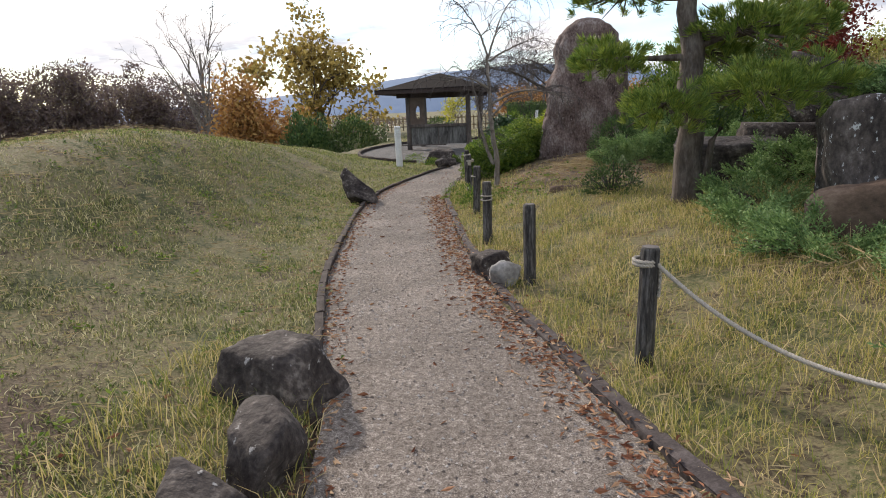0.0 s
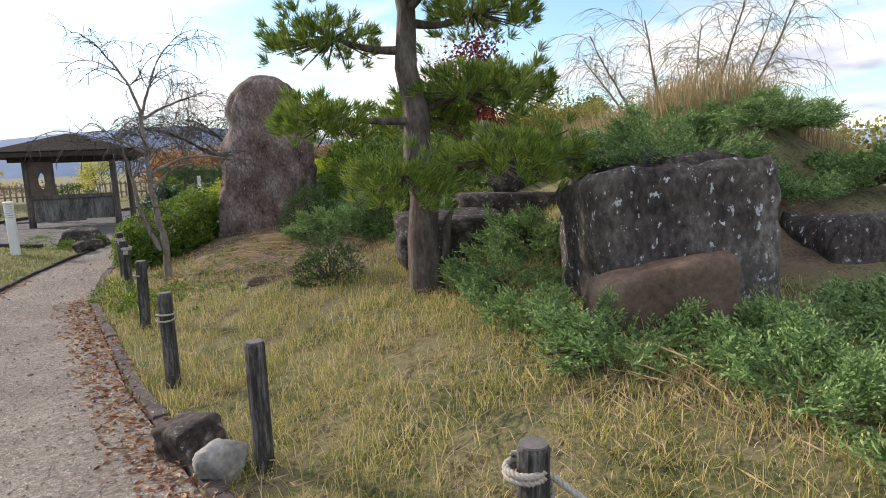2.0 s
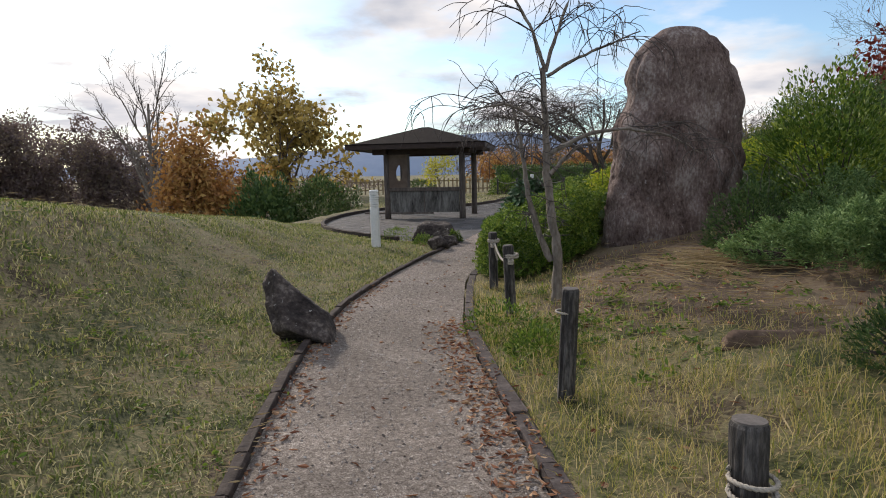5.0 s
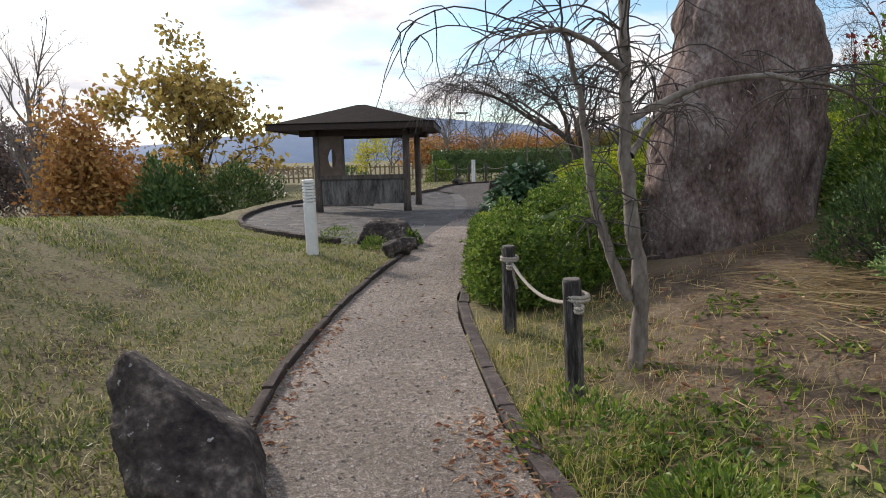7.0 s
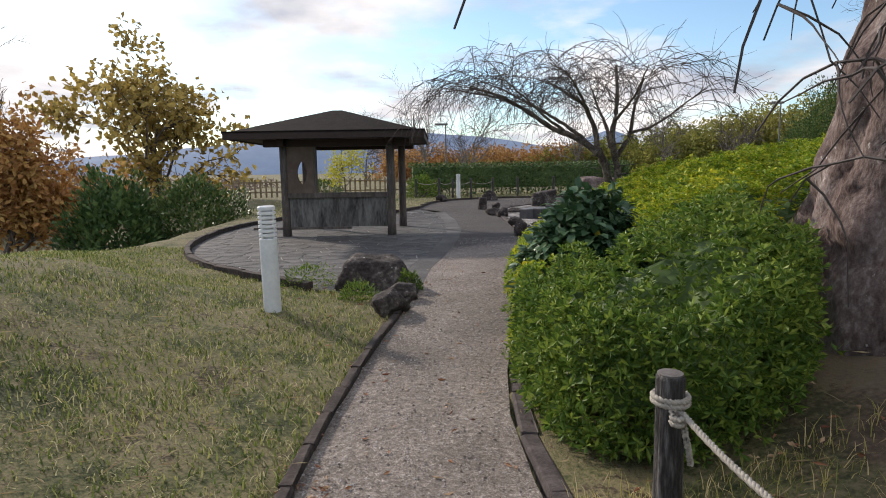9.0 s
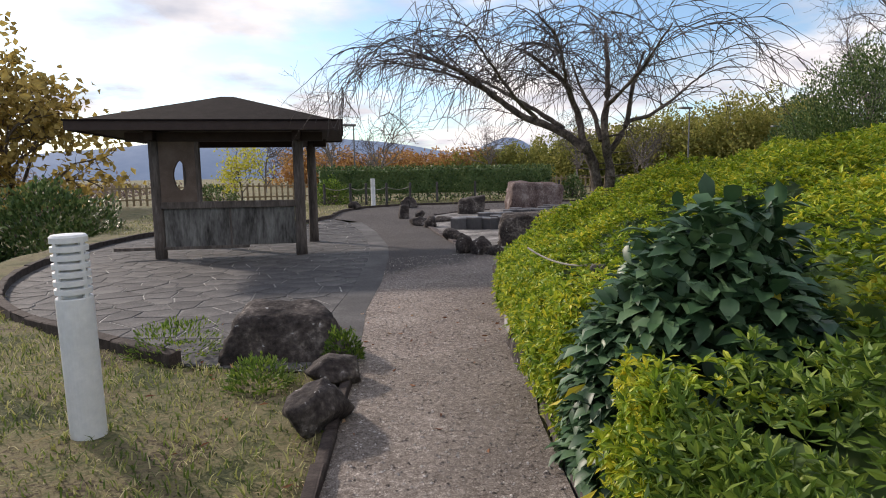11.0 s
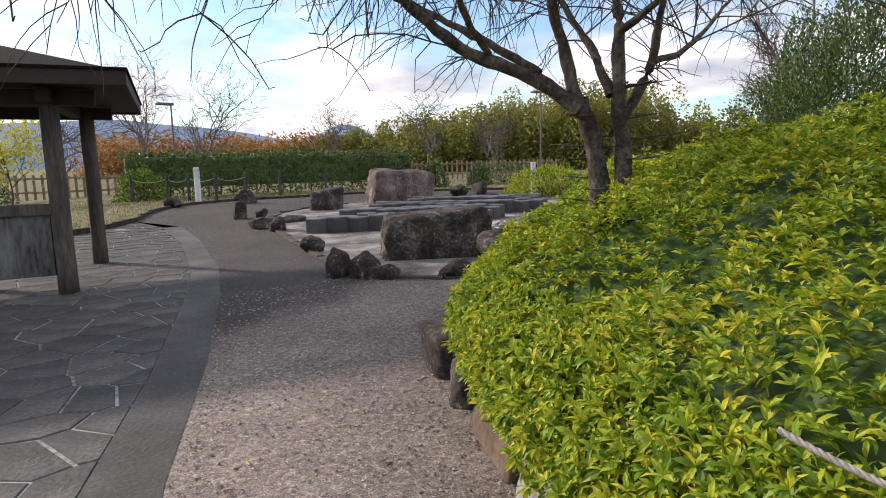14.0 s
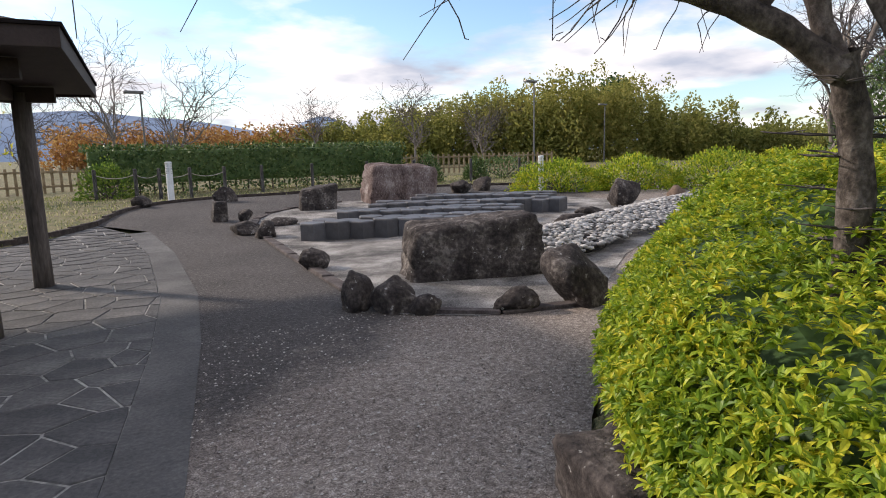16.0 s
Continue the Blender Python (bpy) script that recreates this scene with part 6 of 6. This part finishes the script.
xa, ya = polar(16, 75); xb, yb = polar(62, 70)
woods("bamboo_grove", "tall yellow-green bamboo grove behind the park", xa, xb, ya, yb, lambda t: float(np.interp(t, [0, 0.16, 0.27, 0.42, 0.60, 0.70, 0.77, 0.82, 1.0], [4.0, 4.6, 5.8, 7.2, 9.4, 8.4, 6.0, 3.4, 3.0])), 150000, 0.38, M_BAMBOO, 3, tall=1.9)
ex, ey = polar(43.6, 76)
tree("evergreen_tree", "dark round evergreen standing above the bamboo", (ex, ey, 0.0), grow(61, 12.2, 0.3, 10, 3, 0.6, 0.0, 0.45, (0, 0), 5, 0.42), M_BARK, M_DARKLEAF, 26, 0.5, 0.3, 0.6, 6, 2)
xa, ya = polar(4, 80); xb, yb = polar(20, 72)
woods("autumn_wood", "distant wood in orange and green autumn leaf", xa, xb, ya, yb, lambda t: 4.9, 20000, 0.45, M_ORATREE, 4)
xa, ya = polar(-60, 60); xb, yb = polar(-27, 62)
woods("bare_wood", "leafless brown wood on lower ground", xa, xb, ya, yb, lambda t: 12.5 - 4.5 * t, 110000, 0.32, M_BROWNWOOD, 5, -3)
xa, ya = polar(-27, 66); xb, yb = polar(-8, 70)
woods("bare_wood", "low leafless brown wood far off", xa, xb, ya, yb, lambda t: 6.0 - 1.5 * t, 16000, 0.34, M_BROWNWOOD, 6, -3)
xa, ya = polar(50, 80); xb, yb = polar(100, 70)
woods("bare_wood", "distant low autumn wood", xa, xb, ya, yb, lambda t: 4.5, 9000, 0.6, M_BAMBOO, 7)

tree("gold_tree", "broad tree in thinning golden autumn leaf", (-11.3, 50.0, -2.95), grow(5, 12.5, 0.24, 10, 4, 0.72, 0.0, 0.3, (0, 0), 4, 0.60), M_BARK, M_YELTREE, 4, 0.42, 0.32, 0.28, 3, 3)
tree("orange_tree", "dense small tree in rusty orange leaf", (-13.3, 35.0, -2.95), grow(6, 6.7, 0.16, 10, 3, 0.6, 0.0, 0.1, (0, 0), 5, 0.6), M_BARK, M_ORATREE, 20, 0.26, 0.17, 0.42, 4, 1)
tree("bare_tree", "tall leafless grey tree beyond the lawn", (-17.2, 41.5, -2.95), grow(9, 16.4, 0.17, 12, 4, 0.5, 0.0, 0.3, (0, 0), 4, 0.46, 0.12, thin=0.009), M_BARKP)
for k, (az_deg, d, h, s) in enumerate(((7.2, 52, 9.5, 31), (10.5, 50, 8.5, 32), (1.5, 58, 7, 33), (28, 52, 6.0, 34), (34, 56, 6.5, 35), (21, 56, 6, 36))):
    px, py = polar(az_deg, d)
    tree("bare_tree", "leafless grey spreading tree in the park", (px, py, 0.2), grow(s, h * 1.1, 0.11, 10, 3, 0.7, 0.05, 0.12, (0, 0), 6, 0.62, thin=0.010), M_BARKP)
px, py = 13.2, 24.2
tree("bare_tree", "leafless many-stemmed tree behind the azaleas", (px, py, 1.0), grow(41, 5.6, 0.09, 9, 4, 0.5, 0.0, 0.1, (0, 0), 6, 0.6), M_BARKP)
stems = []
for k in range(9):
    a, out = k * 2.4, 0.9 + 0.35 * (k % 4)
    dx, dy = math.cos(a) * out, math.sin(a) * out
    stems.append(([(dx * 0.05, dy * 0.05, -0.4), (dx * 0.3, dy * 0.3, 0.8), (dx * 0.75, dy * 0.75, 1.9), (dx * 1.2, dy * 1.2, 2.8), (dx * 1.6, dy * 1.6, 3.6 + 0.3 * (k % 3))], 0.06, 0.012))
weeping("willow_tree", "wide leafless weeping willow on top of the bank", (12.3, 12.6, float(ground_z(12.3, 12.6)) + 0.05), stems, M_BARKP, 42, 7, 1.7, 1.2, 6, floor=0.7, fine=M_WILLOW)
tree("young_tree", "slender young tree with lemon-yellow leaves", (-0.4, 41.5, 0.1), grow(51, 3.6, 0.04, 7, 3, 0.7, 0.0, 0.2, (0, 0), 4, 0.6), M_BARK, M_PALEYEL, 7, 0.16, 0.09, 0.2, 5, 2)
shrub_shell((-7.8, 32.0, -2.9), (3.8, 3.6, 4.3), 9000, 0.22, 0.11, M_DARKLEAF, "evergreen_bush", "rounded dark evergreen at the lawn's edge", seed=71)
shrub_shell((-5.6, 33.5, -0.95), (4.4, 2.6, 2.15), 6500, 0.16, 0.08, M_HEDGE, "evergreen_bush", "low dark green bush behind the terrace", seed=72)
shrub_shell((-14.5, 33.0, -2.95), (3.4, 3.0, 2.2), 5000, 0.22, 0.11, M_AZALEAD, "evergreen_bush", "olive green bush below the autumn trees", seed=73)


def picket_fence(x0, y0, x1, y1, z, label):
    top = thing("picket_fence", label, "fence")
    n = int(math.hypot(x1 - x0, y1 - y0) / 0.28)
    a = math.degrees(math.atan2(y1 - y0, x1 - x0))
    bm = box((0.10, 0.04, 1.0), (0, 0, 0.5), 0.01)
    me = bpy.data.meshes.new("picket")
    bm.to_mesh(me); bm.free()
    me.materials.append(M_WOODF)
    for k in range(n):
        t = k / (n - 1)
        ob = new("picket", me)
        ob.parent = top
        ob.matrix_local = pose(x0 + (x1 - x0) * t, y0 + (y1 - y0) * t, z, 0, 0, a)
    L = math.hypot(x1 - x0, y1 - y0)
    for h in (0.3, 0.85):
        part("rail", box((L, 0.05, 0.08), ((x0 + x1) / 2, (y0 + y1) / 2, z + h), 0.01, a), M_WOODF, top)
        top.children[-1].location = (0.05 * math.sin(radians(a)), -0.05, 0)


picket_fence(-6.5, 46.0, 4.5, 47.0, 0.15, "weathered wooden picket fence beyond the terrace")
picket_fence(14.5, 47.5, 26.0, 44.0, 0.3, "weathered wooden picket fence beyond the hedge")


def lamp_post(x, y, h):
    top = thing("street_lamp", "tall thin park lamp with a flat head", "street lamp", (x, y, 0.1))
    part("pole", lathe([(0.07, 0), (0.05, h * 0.5), (0.04, h)], 10), M_STEEL, top)
    part("head", box((0.9, 0.3, 0.14), (-0.3, 0, h), 0.04), M_STEEL, top)


lamp_post(*polar(36.6, 46), 5.4)
lamp_post(*polar(8.7, 44), 4.6)
lamp_post(*polar(44, 62), 5.0)


def build_mountains():
    n = 220
    a = np.radians(np.linspace(-75, 110, n))
    h = np.array([60 + 34 * noise.noise((x * 3, 1, 0)) + 16 * noise.noise((x * 9, 4, 0)) for x in a]) + 95 * np.exp(-((np.degrees(a) - 2) / 16) ** 2) + 85 * np.exp(-((np.degrees(a) - 24.5) / 3.0) ** 2)
    rows = []
    for d, k in ((2600, 0.0), (2750, 0.45), (2900, 0.8), (3000, 1.0)):
        rows.append(np.column_stack([d * np.sin(a), d * np.cos(a), h * k * 1.25 - 5]))
    v = np.concatenate(rows)
    i = np.arange(4 * n).reshape(4, n)
    f = np.stack([i[:-1, :-1], i[:-1, 1:], i[1:, 1:], i[1:, :-1]], -1).reshape(-1, 4)
    tagged(np_part("backdrop", v, f, M_MOUNT, smooth=True), "mountains on the horizon, coloured blue for haze", "mountains", kind="structure")


build_mountains()


# ---- crazy paving, stone by stone ----
def build_paving():
    r = random.Random(12)
    step = 0.37
    seeds = []
    for i in range(-14, 14):
        for j in range(46, 92):
            seeds.append(((i + 0.5 * (j % 2)) * step + r.uniform(-0.19, 0.19), j * step * 0.98 + r.uniform(-0.19, 0.19)))
    S = np.array(seeds)
    cells = []
    edges = [(np.array(p, float), np.array(q, float)) for p, q in zip(FIELD_POLY, FIELD_POLY[1:] + FIELD_POLY[:1])]
    for c, within in zip(S, inside(FIELD_POLY, S[:, 0], S[:, 1])):
        feet = []
        for p, q in edges:
            u = (q - p) / np.linalg.norm(q - p)
            feet.append(p + u * np.clip((c - p) @ u, 0, np.linalg.norm(q - p)))
        near = sorted((np.linalg.norm(c - foot), k) for k, foot in enumerate(feet))
        if not within and near[0][0] > 0.4:
            continue
        d = np.linalg.norm(S - c, axis=1)
        cuts = [((o - c) / np.linalg.norm(o - c), np.linalg.norm(o - c) / 2 - r.uniform(0.006, 0.012)) for o in S[(d > 1e-6) & (d < 1.1)]]
        for dist, k in near[:3]:
            if 1e-4 < dist < 0.5:
                n = (feet[k] - c) / dist
                if within:
                    cuts.append((n, dist - 0.004))
                elif k == near[0][1]:
                    cuts.append((-n, -(dist + 0.004)))
        poly = [c + np.array(q) for q in ((-0.45, -0.45), (0.45, -0.45), (0.45, 0.45), (-0.45, 0.45))]
        for n, lim in cuts:
            nxt = []
            for p, q in zip(poly, poly[1:] + poly[:1]):
                dp, dq = (p - c) @ n - lim, (q - c) @ n - lim
                if dp <= 0:
                    nxt.append(p)
                if dp * dq < 0:
                    nxt.append(p + (q - p) * dp / (dp - dq))
            poly = nxt
        if len(poly) > 2 and np.ptp(np.array(poly), axis=0).min() > 0.05:
            mid = np.mean(poly, axis=0)
            cells.append((mid, poly))
    cells.sort(key=lambda k: k[0][1])
    rest = bmesh.new()
    for k, (c, poly) in enumerate(cells):
        lift = r.uniform(-0.002, 0.003) + 0.22 * float(smooth(28, 37, c[1]) * smooth(-2, 3, c[0]))
        single = k < 300
        bm = bmesh.new() if single else rest
        ox, oy, oz = (0, 0, 0) if single else (c[0], c[1], lift)
        lo = [bm.verts.new((p[0] - c[0] + ox, p[1] - c[1] + oy, oz - 0.02)) for p in poly]
        mid = [bm.verts.new((p[0] - c[0] + ox, p[1] - c[1] + oy, oz - 0.006)) for p in poly]
        hi = [bm.verts.new(((p[0] - c[0]) * 0.97 + ox, (p[1] - c[1]) * 0.97 + oy, oz)) for p in poly]
        m = len(poly)
        for i in range(m):
            j = (i + 1) % m
            bm.faces.new((lo[i], lo[j], mid[j], mid[i]))
            bm.faces.new((mid[i], mid[j], hi[j], hi[i]))
        bm.faces.new(hi)
        if single:
            ob = part("paving_stone", bm, M_PAVED, pavement)
            ob.location = (c[0], c[1], lift)
    tagged(part("paving_stones", rest, M_PAVED, pavement), kind="stuff")


build_paving()
